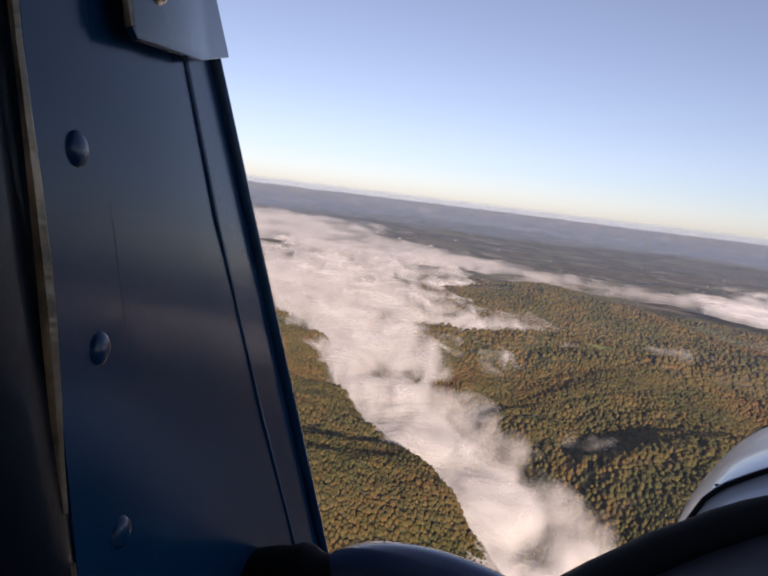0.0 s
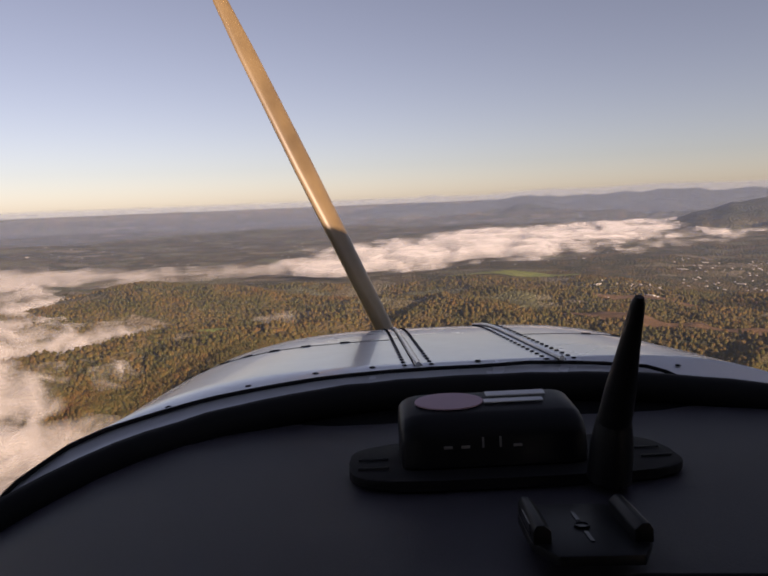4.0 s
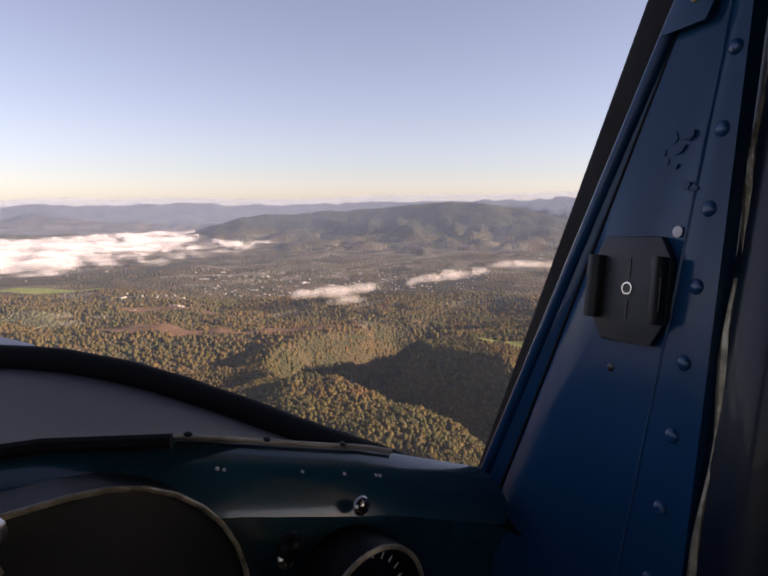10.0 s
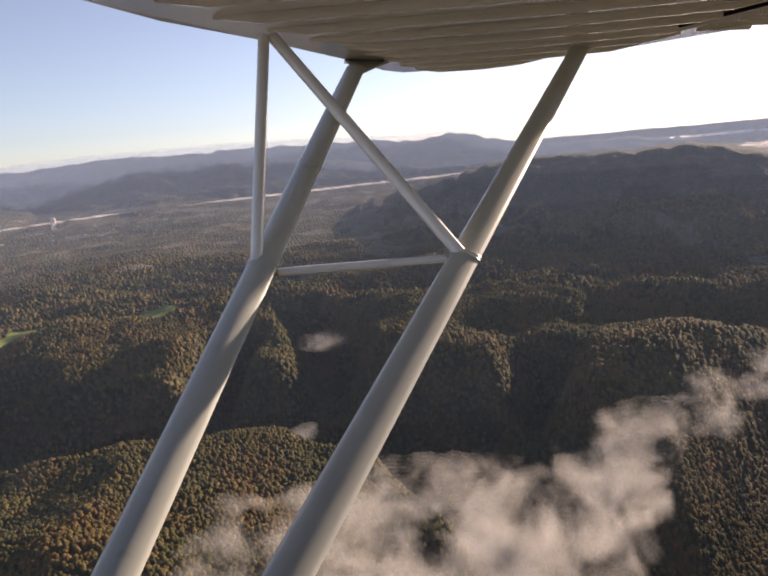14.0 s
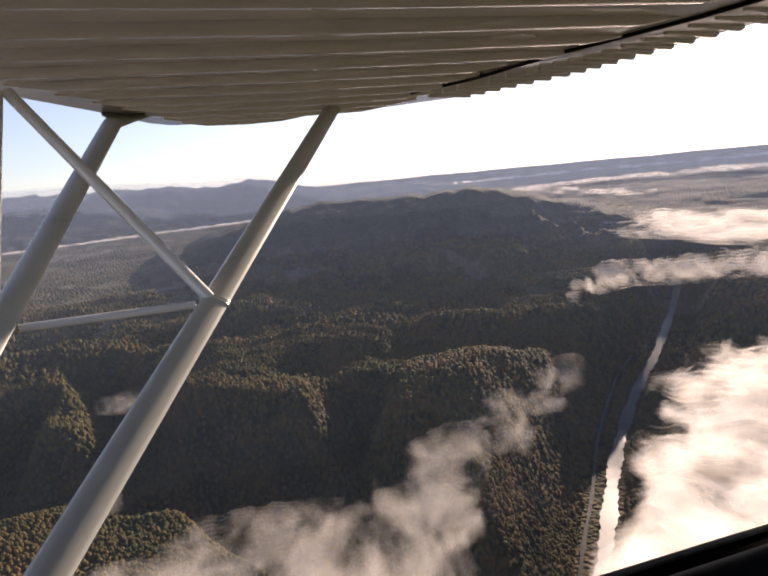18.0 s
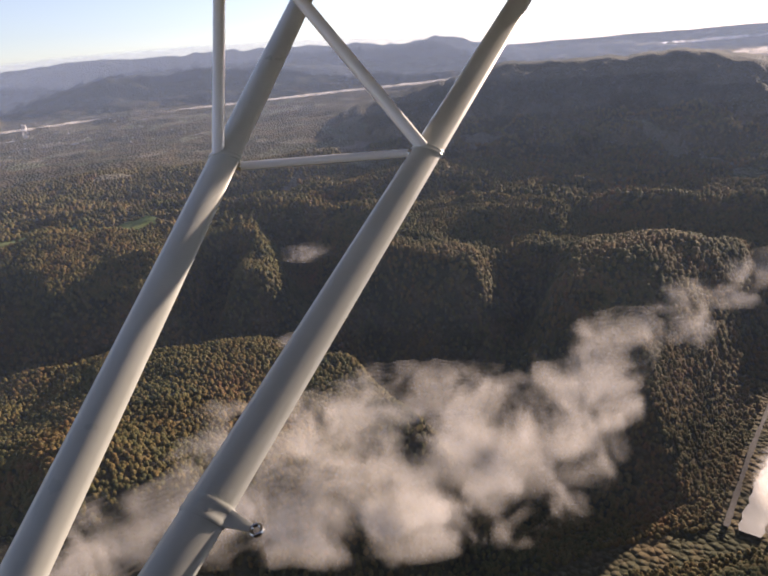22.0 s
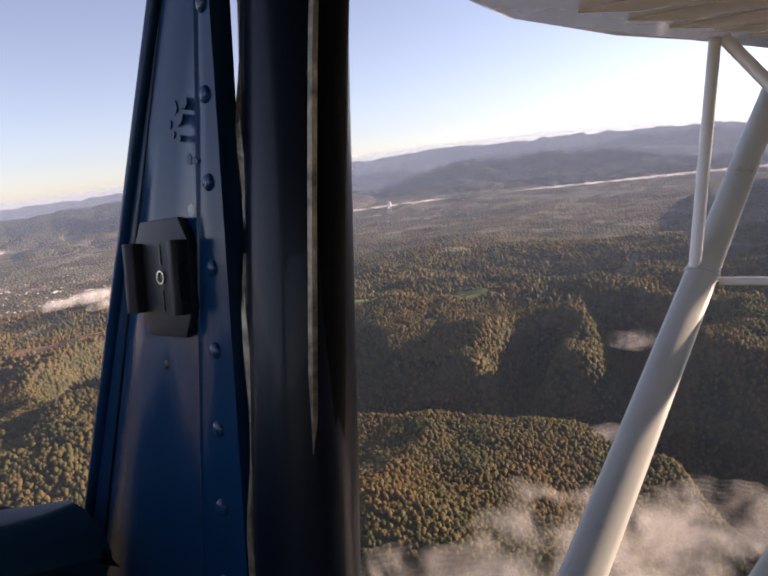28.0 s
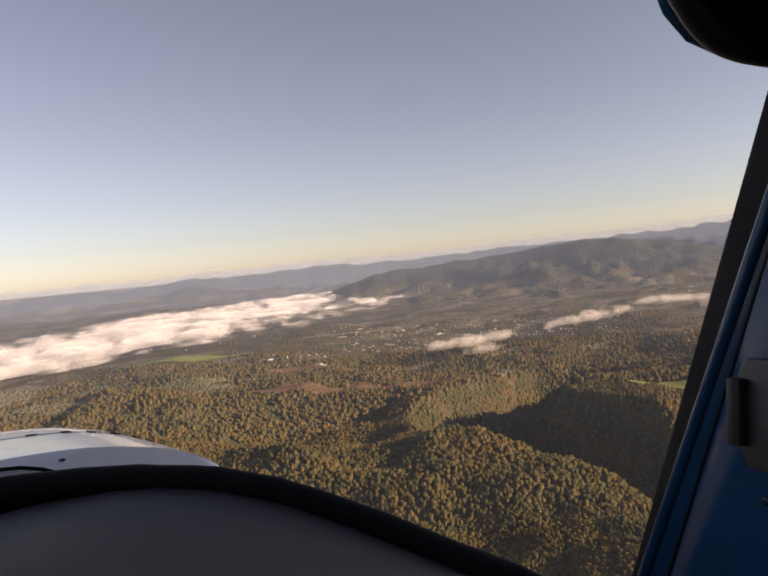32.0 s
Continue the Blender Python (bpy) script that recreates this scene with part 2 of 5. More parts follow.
BLADE = surface("brown_propeller_varnish", (0.11, 0.075, 0.035), (0.20, 0.14, 0.065), 0.4, 60, 8, 0.05, coat=0.2)
PINK = surface("pale_pink_sticker", (0.42, 0.26, 0.30), (0.52, 0.34, 0.38), 0.5, 80, 15, 0.02)
PALE = surface("white_sticker", (0.6, 0.6, 0.6), (0.72, 0.72, 0.72), 0.5, 80, 15, 0.02)
FAINT = surface("faded_grey_print", (0.10, 0.10, 0.10), (0.18, 0.18, 0.18), 0.6, 80, 15, 0.02)
DIAL = surface("black_dial_face", (0.004, 0.004, 0.004), (0.009, 0.009, 0.009), 0.3, 80, 15, 0.02)


# ---- mesh helpers ----
def part(name, bm, material, parent=None, label="", smooth=True):
    me = bpy.data.meshes.new(name)
    bmesh.ops.recalc_face_normals(bm, faces=bm.faces)
    bm.to_mesh(me)
    bm.free()
    me.materials.append(material)
    if smooth:
        me.shade_smooth()
        me.set_sharp_from_angle(angle=radians(38))
    ob = new(name, me)
    if parent:
        ob.parent = parent
        ob.matrix_parent_inverse = parent.matrix_world.inverted() if parent.type != "EMPTY" else Matrix.Translation(-Vector(parent.location))
    if label:
        ob["label"] = label
    return ob


def thing(name, at, label, category, group="", kind=""):
    ob = new(name)
    ob.location = at
    ob.empty_display_size = 0.05
    return tagged(ob, label, category, group, kind)


def tube(path, radius, sides=12, flat=1.0, up=(0, 0, 1), bm=None, closed=False):
    """A tube along a path; radius is one number or one for each point; flat squeezes it along the up direction."""
    bm = bm or bmesh.new()
    pts = [Vector(p) for p in path]
    n = len(pts)
    rings = []
    for i, p in enumerate(pts):
        a = pts[(i - 1) % n] if closed else pts[max(i - 1, 0)]
        b = pts[(i + 1) % n] if closed else pts[min(i + 1, n - 1)]
        d = (b - a).normalized()
        s = d.cross(Vector(up))
        s = s.normalized() if s.length > 1e-4 else d.orthogonal().normalized()
        u = s.cross(d).normalized()
        r = radius[i] if isinstance(radius, (list, tuple)) else radius
        rings.append([bm.verts.new(p + s * (r * math.cos(2 * math.pi * k / sides)) + u * (r * flat * math.sin(2 * math.pi * k / sides))) for k in range(sides)])
    for i in range(n if closed else n - 1):
        r0, r1 = rings[i], rings[(i + 1) % n]
        for k in range(sides):
            bm.faces.new((r0[k], r0[(k + 1) % sides], r1[(k + 1) % sides], r1[k]))
    if not closed:
        bm.faces.new(rings[0][::-1])
        bm.faces.new(rings[-1])
    return bm


def slab(outline, depth, bevel=0.0, bm=None):
    """A plate: the outline (points in space, in order) pushed by the vector depth, with rounded edges."""
    bm = bm or bmesh.new()
    d = Vector(depth)
    a = [bm.verts.new(Vector(p)) for p in outline]
    b = [bm.verts.new(Vector(p) + d) for p in outline]
    n = len(a)
    faces = [bm.faces.new(a), bm.faces.new(b[::-1])]
    for i in range(n):
        faces.append(bm.faces.new((a[i], b[i], b[(i + 1) % n], a[(i + 1) % n])))
    if bevel:
        edges = {e for f in faces for e in f.edges}
        bmesh.ops.bevel(bm, geom=list(edges), offset=bevel, segments=2, affect="EDGES", profile=0.6)
    return bm


def block(lo, hi, bevel=0.0, m=None):
    (x0, y0, z0), (x1, y1, z1) = lo, hi
    bm = slab([(x0, y0, z0), (x1, y0, z0), (x1, y1, z0), (x0, y1, z0)], (0, 0, z1 - z0), bevel)
    if m:
        bmesh.ops.transform(bm, matrix=m, verts=bm.verts)
    return bm


def dome(at, normal, r, h, sides=10, rings=4):
    """A low rounded rivet or screw head."""
    bm = bmesh.new()
    q = Vector(normal).to_track_quat("Z", "Y").to_matrix().to_4x4()
    m = Matrix.Translation(at) @ q
    loops = []
    for j in range(rings):
        a = math.pi / 2 * j / rings
        loops.append([bm.verts.new(m @ Vector((r * math.cos(a) * math.cos(2 * math.pi * k / sides), r * math.cos(a) * math.sin(2 * math.pi * k / sides), h * math.sin(a)))) for k in range(sides)])
    top = bm.verts.new(m @ Vector((0, 0, h)))
    for a, b in zip(loops, loops[1:]):
        for k in range(sides):
            bm.faces.new((a[k], a[(k + 1) % sides], b[(k + 1) % sides], b[k]))
    for k in range(sides):
        bm.faces.new((loops[-1][k], loops[-1][(k + 1) % sides], top))
    bm.faces.new(loops[0][::-1])
    return bm


def lathe(profile, m, sides=32):
    """Spin (radius, height) pairs round the z axis of the pose m."""
    bm = bmesh.new()
    loops = [[bm.verts.new(m @ Vector((r * math.cos(2 * math.pi * k / sides), r * math.sin(2 * math.pi * k / sides), z))) for k in range(sides)] for r, z in profile]
    for a, b in zip(loops, loops[1:]):
        for k in range(sides):
            bm.faces.new((a[k], a[(k + 1) % sides], b[(k + 1) % sides], b[k]))
    bm.faces.new(loops[0][::-1])
    bm.faces.new(loops[-1])
    return bm


def smooth_curve(ctrl, n):
    """A Catmull-Rom curve through control points."""
    p = [Vector(c) for c in ctrl]
    p = [p[0] * 2 - p[1]] + p + [p[-1] * 2 - p[-2]]
    out = []
    for i in range(1, len(p) - 2):
        for k in range(n):
            t = k / n
            a, b, c, d = p[i - 1], p[i], p[i + 1], p[i + 2]
            out.append(0.5 * (2 * b + (c - a) * t + (2 * a - 5 * b + 4 * c - d) * t * t + (3 * b - a - 3 * c + d) * t ** 3))
    return out + [p[-2]]


# ---- the land: laid out in true bearings and distances from the cabin; far parts are drawn in
#      along their sight lines, so that the horizon lies inside the camera's reach ----
def lattice(ix, iy, seed):
    h = (ix.astype(np.int64) * 374761393 + iy.astype(np.int64) * 668265263 + seed * 1442695041) & 0xFFFFFFFF
    h = ((h ^ (h >> 13)) * 1274126177) & 0xFFFFFFFF
    return ((h ^ (h >> 16)) & 0xFFFF) / 65535.0


def grain2(x, y, seed=0):
    ix, iy = np.floor(x), np.floor(y)
    fx, fy = x - ix, y - iy
    ux, uy = fx * fx * (3 - 2 * fx), fy * fy * (3 - 2 * fy)
    a, b = lattice(ix, iy, seed), lattice(ix + 1, iy, seed)
    c, d = lattice(ix, iy + 1, seed), lattice(ix + 1, iy + 1, seed)
    return (a + (b - a) * ux) * (1 - uy) + (c + (d - c) * ux) * uy


def fbm(x, y, seed=0, octaves=5):
    total, amp, norm = 0.0, 1.0, 0.0
    for k in range(octaves):
        total = total + amp * grain2(x, y, seed + k)
        norm += amp
        x, y, amp = x * 2.03 + 17.1, y * 2.03 + 9.7, amp * 0.5
    return total / norm - 0.5


def polar(rho, az):
    return rho * np.sin(np.radians(az)), rho * np.cos(np.radians(az))


def drawn_in(rho):
    return np.where(rho < 1500, rho, 1500 + 3250 * (1 - np.exp(-(rho - 1500) / 6000.0)))


def near_line(x, y, line):
    """Distance to a polyline of (distance, bearing) points."""
    best = np.full(np.shape(x), 1e9)
    pts = [polar(r, a) for r, a in line]
    for (x0, y0), (x1, y1) in zip(pts, pts[1:]):
        dx, dy = x1 - x0, y1 - y0
        t = np.clip(((x - x0) * dx + (y - y0) * dy) / (dx * dx + dy * dy), 0, 1)
        best = np.minimum(best, np.hypot(x - x0 - t * dx, y - y0 - t * dy))
    return best


RIVER = [(3300, -41), (2400, -38), (1850, -33), (1350, -28), (1000, -16), (650, 15), (490, 60), (560, 98), (690, 114), (800, 126.0), (1100, 127.6), (1350, 128.4), (1640, 129.7), (1915, 131), (2215, 132.2), (3000, 133.5), (4200, 134)]
GORGE = [(900, 104), (1090, 97), (1210, 88), (1205, 79), (1215, 71), (1290, 63), (1400, 56), (1500, 50), (1580, 45), (1690, 40.5), (1830, 38.6), (2000, 40.5), (2250, 44), (2480, 47)]
DELLS = [[(1150, 72), (1480, 75), (1720, 77)], [(1050, 86), (1350, 85.5), (1900, 84)], [(800, 104), (1080, 103), (1350, 105)], [(1290, 61), (1480, 59), (1640, 58)]]
RIDGES = [  # distance, reach in front and behind, then bearing and top angle along the crest
    (17000, 3800, 5000, [(-3, -1.4), (2, -0.7), (4.5, -0.6), (6, -0.35), (8.5, -0.8), (12.5, -0.35), (16, -0.2), (20, -0.3), (24.6, -0.1), (30, -0.25), (36, -0.2), (42.5, 0.1), (49, 0.15), (56, 0.3), (62, 0.6), (67, 0.85), (78, 1.0), (87, 0.8), (95, 0.35), (98.8, 0.6), (101.5, -0.2), (105, -0.9), (112, -1.0), (118, -1.5)]),
    (12000, 2600, 2600, [(56, -3), (62, -2.2), (67, -1.0), (71, -0.4), (78, -0.2), (86, -0.5), (92, -1.5), (97, -2.4), (103, -3)]),
    (9300, 2300, 2500, [(22, -3.6), (24, -3.2), (27, -2.2), (30, -1.35), (33, -1.15), (36, -1.0), (39, -0.75), (42, -0.55), (46, -0.1), (49, 0.0), (53, -0.3), (58, -1.3), (63, -2.6), (66, -3.2)]),
    (4700, 1400, 1500, [(84, -6.0), (90, -5.0), (94, -3.9), (98, -3.0), (101, -2.3), (103.6, -1.85), (106, -2.1), (109, -1.9), (113, -2.1), (117, -1.8), (121, -2.6), (125, -3.7), (130, -4.7), (134, -5.6)]),
]
KNOLLS = [(860, 50, 330, 35), (1250, 45, 300, 20), (1150, 66, 160, 25), (1600, -52, 700, 40), (900, -45, 420, 30), (3200, -18, 420, 60), (1700, 90, 420, 55), (2100, 66, 500, 45), (1250, 112, 200, 60), (1700, -8, 420, 35), (1900, 46, 330, 45), (1750, 62, 300, 35), (1090, 51, 250, 42), (960, 62, 230, 26), (900, 74, 230, 26)]


def ground_height(x, y):
    rho, az = np.hypot(x, y), np.degrees(np.arctan2(x, y))
    z = -470 + 110 * fbm(x / 2600, y / 2600, 3, 4) * np.clip(rho / 2500, 0.3, 1.2) + (190 * fbm(x / 620, y / 620, 11, 5) + 40 * fbm(x / 150, y / 150, 21, 3) + 170 * (0.09 - np.abs(fbm(x / 800, y / 800, 61, 4)))) * np.clip((rho - 300) / 500, 0.25, 1) * np.clip(1 - (rho - 2400) / 2200, 0.3, 1)
    for r, a, w, h in KNOLLS:
        kx, ky = polar(r, a)
        z = z + h * np.exp(-((x - kx) ** 2 + (y - ky) ** 2) / w ** 2)
    wob = 60 * fbm(x / 300, y / 300, 31, 3)
    for line, wide, floor, bank in ((RIVER, 70, -640, 120), (GORGE, 95, -700, 130), *((dell, 8, -610, 120) for dell in DELLS)):
        d = near_line(x, y, line) + wob
        s = np.clip((d - wide) / bank, 0, 1)
        s = s * s * (3 - 2 * s)
        z = np.minimum(z, floor + (z - floor) * s)
    for dist, front, back, crest in RIDGES:
        top = dist * np.tan(np.radians(np.interp(az, [c[0] for c in crest], [c[1] for c in crest], left=-9, right=-9)))
        top = top + dist * (0.0050 * fbm(az * 0.55, az * 0.0 + dist, 5, 4) + 0.0070 * fbm(az * 1.3, az * 0.0 + dist, 6, 5))
        off = rho - dist * (1 + 0.10 * fbm(az / 5.0, rho * 0 + 3, 41, 3))
        shape = np.exp(-(off / np.where(off < 0, front, back)) ** 2)
        lift = np.maximum(top + 470, 0)
        gully = 1.14 - (3.6 * np.abs(fbm(x / (dist * 0.13), y / (dist * 0.13), 51, 4)) + 2.6 * np.abs(fbm(x / (dist * 0.045), y / (dist * 0.04), 53, 3))) * (1 - shape ** 4)
        rise = lift * np.clip(shape * np.maximum(gully, 0.15), 0, 1.02)
        z = np.maximum(z, -475 - 300 * (1 - np.clip(rise / 45, 0, 1)) + rise)
    return z


def open_land(x, y):
    """0 in woods, 1 in the fields of the plain."""
    rho = np.hypot(x, y)
    n = fbm(x / 330, y / 150, 81, 4) + 0.5 * fbm(x / 1300, y / 1300, 83, 2)
    return np.clip((-0.055 - n) / 0.03, 0, 1) * np.clip((rho - 2300) / 300, 0, 1)


def to_world(x, y, z):
    rho = np.maximum(np.hypot(x, y), 1e-3)
    k = drawn_in(rho) / rho
    return np.stack([x * k, y * k, z * k], -1)


def sheet(name, verts, quads, material, attributes=(), smooth=True, normals=None):
    me = bpy.data.meshes.new(name)
    me.vertices.add(len(verts))
    me.vertices.foreach_set("co", np.ascontiguousarray(verts, dtype=np.float32).ravel())
    k = quads.shape[1]
    me.loops.add(quads.size)
    me.loops.foreach_set("vertex_index", quads.astype(np.int32).ravel())
    me.polygons.add(len(quads))
    me.polygons.foreach_set("loop_start", np.arange(len(quads), dtype=np.int32) * k)
    me.polygons.foreach_set("use_smooth", np.full(len(quads), smooth))
    me.update(calc_edges=True)
    for key, values in attributes:
        a = me.attributes.new(key, "FLOAT", "POINT")
        a.data.foreach_set("value", np.ascontiguousarray(values, dtype=np.float32).ravel())
    me.materials.append(material)
    if normals is not None:
        me.normals_split_custom_set_from_vertices(normals.tolist())
    return new(name, me)


LAND = land_material()
az_axis = np.concatenate([np.arange(-72, 148, 0.34), np.arange(148, 288, 4.0)])
rho_axis = np.concatenate([[0.02, 150.0], np.geomspace(300, 3000, 300), np.geomspace(3040, 60000, 190)])
AZ, RHO = np.meshgrid(az_axis, rho_axis, indexing="ij")
GX, GY = polar(RHO, AZ)
GZ = ground_height(GX, GY)
na, nr = AZ.shape
ids = np.arange(na * nr).reshape(na, nr)
nxt = np.roll(ids, -1, axis=0)
quads = np.stack([ids[:, :-1], nxt[:, :-1], nxt[:, 1:], ids[:, 1:]], -1).reshape(-1, 4)
farmed = open_land(GX, GY) * np.clip((-380 - GZ) / 40, 0, 1)
ground = sheet("ground", to_world(GX, GY, GZ).reshape(-1, 3), quads, LAND, [("farmed", farmed), ("upland", np.clip((GZ + 400) / 70, 0, 1) * np.clip((RHO - 2600) / 900, 0, 1))])
tagged(ground, "wooded autumn hills, river valley and distant farmland plain", "ground", kind="structure")

# ---- woods ----
def crowns(name, lo, hi, spacing, clumps, size, tones, seed, label, sector=(-66, 142)):
    rng = np.random.default_rng(seed)
    area = 0.5 * (hi ** 2 - lo ** 2) * radians(sector[1] - sector[0])
    n = int(area / spacing)
    rho = np.sqrt(rng.uniform(lo ** 2, hi ** 2, n))
    az = rng.uniform(*sector, n)
    x, y = polar(rho, az)
    keep = (near_line(x, y, RIVER) > 24) & (in_meadow(x, y, HEATHS) == 0) & (in_meadow(x, y) == 0) & (fbm(x / 90, y / 90, 71, 3) > -0.32) & (near_line(x, y, ROAD) > 12) & (open_land(x, y) < 0.5)
    x, y = x[keep], y[keep]
    n = len(x)
    z = ground_height(x, y)
    g = (1 + 5 ** 0.5) / 2
    ico = np.array([(-1, g, 0), (1, g, 0), (-1, -g, 0), (1, -g, 0), (0, -1, g), (0, 1, g), (0, -1, -g), (0, 1, -g), (g, 0, -1), (g, 0, 1), (-g, 0, -1), (-g, 0, 1)]) / np.hypot(1, g)
    tri = np.array([(0, 11, 5), (0, 5, 1), (0, 1, 7), (0, 7, 10), (0, 10, 11), (1, 5, 9), (5, 11, 4), (11, 10, 2), (10, 7, 6), (7, 1, 8), (3, 9, 4), (3, 4, 2), (3, 2, 6), (3, 6, 8), (3, 8, 9), (4, 9, 5), (2, 4, 11), (6, 2, 10), (8, 6, 7), (9, 8, 1)])
    tri = tri[ico[tri].mean(1)[:, 2] > -0.5]
    r = size * rng.uniform(0.75, 1.2, n)
    verts, bent = [], []
    for c in range(clumps):
        rc = r * (1.0 if c == 0 else rng.uniform(0.5, 0.75, n))
        off = np.zeros((n, 3)) if c == 0 else np.stack([rng.uniform(-0.7, 0.7, n) * r, rng.uniform(-0.7, 0.7, n) * r, rng.uniform(-0.3, 0.6, n) * r], -1)
        shape = ico[None] * (1 + rng.uniform(-0.28, 0.28, (n, 12, 1))) * np.array([1, 1, 1.45])
        p = np.stack([x, y, z + r * rng.uniform(0.35, 0.85, n)], -1)[:, None] + off[:, None] + shape * rc[:, None, None]
        verts.append(p)
        soft = ico[None] * np.array([0.62, 0.62, 0.55]) + np.array([0, 0, 0.55]) + np.zeros((n, 1, 1))
        bent.append(soft / np.linalg.norm(soft, axis=2, keepdims=True))
    v = np.stack(verts, 1).reshape(-1, 3)
    t = (tri[None] + 12 * np.arange(n * clumps)[:, None, None]).reshape(-1, 3)
    ob = sheet(name, to_world(v[:, 0], v[:, 1], v[:, 2]), t, tones, smooth=True, normals=np.stack(bent, 1).reshape(-1, 3))
    return tagged(ob, label, "forest", kind="stuff")


MEADOWS = [(2020, 61.8, 150, 80, -0.25), (1880, 56.0, 160, 50, -0.12), (1965, 70.0, 85, 60, -0.1), (3650, 13, 330, 90, 0.2), (2350, -12.5, 160, 80, 0.3)]


HEATHS = [(2380, 20, 300, 60, 0.30), (2330, 31, 330, 55, -0.12), (2900, 24, 260, 40, 0.1)]


def in_meadow(x, y, areas=None):
    hit = np.zeros(np.shape(x))
    for r, a, lx, ly, turn in areas or MEADOWS:
        mx, my = polar(r, a)
        c, s = math.cos(radians(a) + turn), math.sin(radians(a) + turn)
        u, v = (x - mx) * c - (y - my) * s, (x - mx) * s + (y - my) * c
        hit = np.maximum(hit, ((u / lx) ** 2 + (v / ly) ** 2 < 1 + 0.9 * fbm(x / 110, y / 110, 91, 3)).astype(float))
    return hit


ROAD = [(800, 124), (1000, 125.2), (1180, 126.2), (1460, 127.0), (1850, 128.6), (2090, 130.0)]
AUTUMN = [(0.042, 0.050, 0.018), (0.064, 0.064, 0.021), (0.094, 0.077, 0.025), (0.120, 0.080, 0.026), (0.132, 0.067, 0.028)]
LEAVES = crown_material("autumn_foliage", AUTUMN)
crowns("woodland_trees", 480, 1100, 25, 1, 3.2, LEAVES, 1, "dense broadleaf forest canopy in olive and gold autumn tones")
crowns("hillside_trees", 1100, 1900, 62, 1, 4.4, LEAVES, 2, "autumn forest covering the slopes of the valley")
crowns("distant_trees", 1900, 3500, 330, 1, 6.2, LEAVES, 3, "far autumn woodland in dark olive and brown")

# ---- meadows, river, road ----
GRASS = surface("mown_green_meadow", (0.110, 0.150, 0.036), (0.185, 0.205, 0.065), 0.95, 0.4, 0.02, 0.3, depth=0.4)
HEATH = surface("brown_heath", (0.085, 0.052, 0.030), (0.150, 0.095, 0.055), 0.95, 0.4, 0.02, 0.3, depth=0.4)
for r, a, lx, ly, turn in MEADOWS + HEATHS:
    n = 40
    mx, my = polar(r, a)
    c, s = math.cos(radians(a) + turn), math.sin(radians(a) + turn)
    ring = []
    for f in np.linspace(0.0, 1.0, 9):
        th = np.linspace(0, 2 * np.pi, n, endpoint=False)
        w = f * (1 + 0.16 * np.sin(3 * th + r) + 0.1 * np.sin(5 * th + a))
        u, v = lx * w * np.cos(th), ly * w * np.sin(th)
        ring.append(np.stack([mx + u * c + v * s, my - u * s + v * c], -1))
    xy = np.concatenate(ring)
    z = ground_height(xy[:, 0], xy[:, 1]) + 2.0
    idm = np.arange(9 * n).reshape(9, n)
    q = np.stack([idm[:-1], np.roll(idm, -1, 1)[:-1], np.roll(idm, -1, 1)[1:], idm[1:]], -1).reshape(-1, 4)
    grassy = (r, a, lx, ly, turn) in MEADOWS
    tagged(sheet("meadow" if grassy else "heath", to_world(xy[:, 0], xy[:, 1], z), q, GRASS if grassy else HEATH), "open green meadow clearing among autumn woods" if grassy else "reddish brown heath strip between the woods", "meadow" if grassy else "heath", "meadows" if grassy else "heaths", "structure")


def ribbon(name, line, width, lift, material, label, category):
    pts = [Vector((*polar(r, a), 0)) for r, a in line]
    path = smooth_curve(pts, 24)
    left, right = [], []
    for i, p in enumerate(path):
        d = (path[min(i + 1, len(path) - 1)] - path[max(i - 1, 0)]).normalized()
        side = Vector((-d.y, d.x, 0)) * width * (1 + 0.16 * math.sin(i * 0.31) + 0.10 * math.sin(i * 0.83) + 0.14 * math.sin(i * 2.3))
        left.append(p + side)
        right.append(p - side)
    xy = np.array([(p.x, p.y) for p in left + right])
    mid = np.array([(p.x, p.y) for p in path])
    z = np.tile(ground_height(mid[:, 0], mid[:, 1]), 2) + lift
    n = len(path)
    q = np.array([(i, i + 1, n + i + 1, n + i) for i in range(n - 1)])
    return tagged(sheet(name, to_world(xy[:, 0], xy[:, 1], z), q, material), label, category, kind="structure")


water, wt, wb = mat("river_water", (0.03, 0.035, 0.035), 0.38)
ripple = add(wt, "ShaderNodeTexNoise", Scale=1.0, Detail=4.0)
wt.links.new(place_vec(wt, 0.12), ripple.inputs["Vector"])
wbump = add(wt, "ShaderNodeBump", Strength=0.25, Distance=0.6)
wt.links.new(ripple.outputs[0], wbump.inputs["Height"])
wt.links.new(wbump.outputs[0], wb.inputs["Normal"])
ribbon("river", RIVER[9:], 13, 4.0, water, "narrow river glinting in low sun along the wooded valley", "river")
ribbon("road", ROAD, 3.5, 6.0, surface("pale_gravel", (0.06, 0.056, 0.05), (0.10, 0.092, 0.08), 0.95, 0.5, 0.05, 0.2), "pale single-track lane following the river bank", "road")

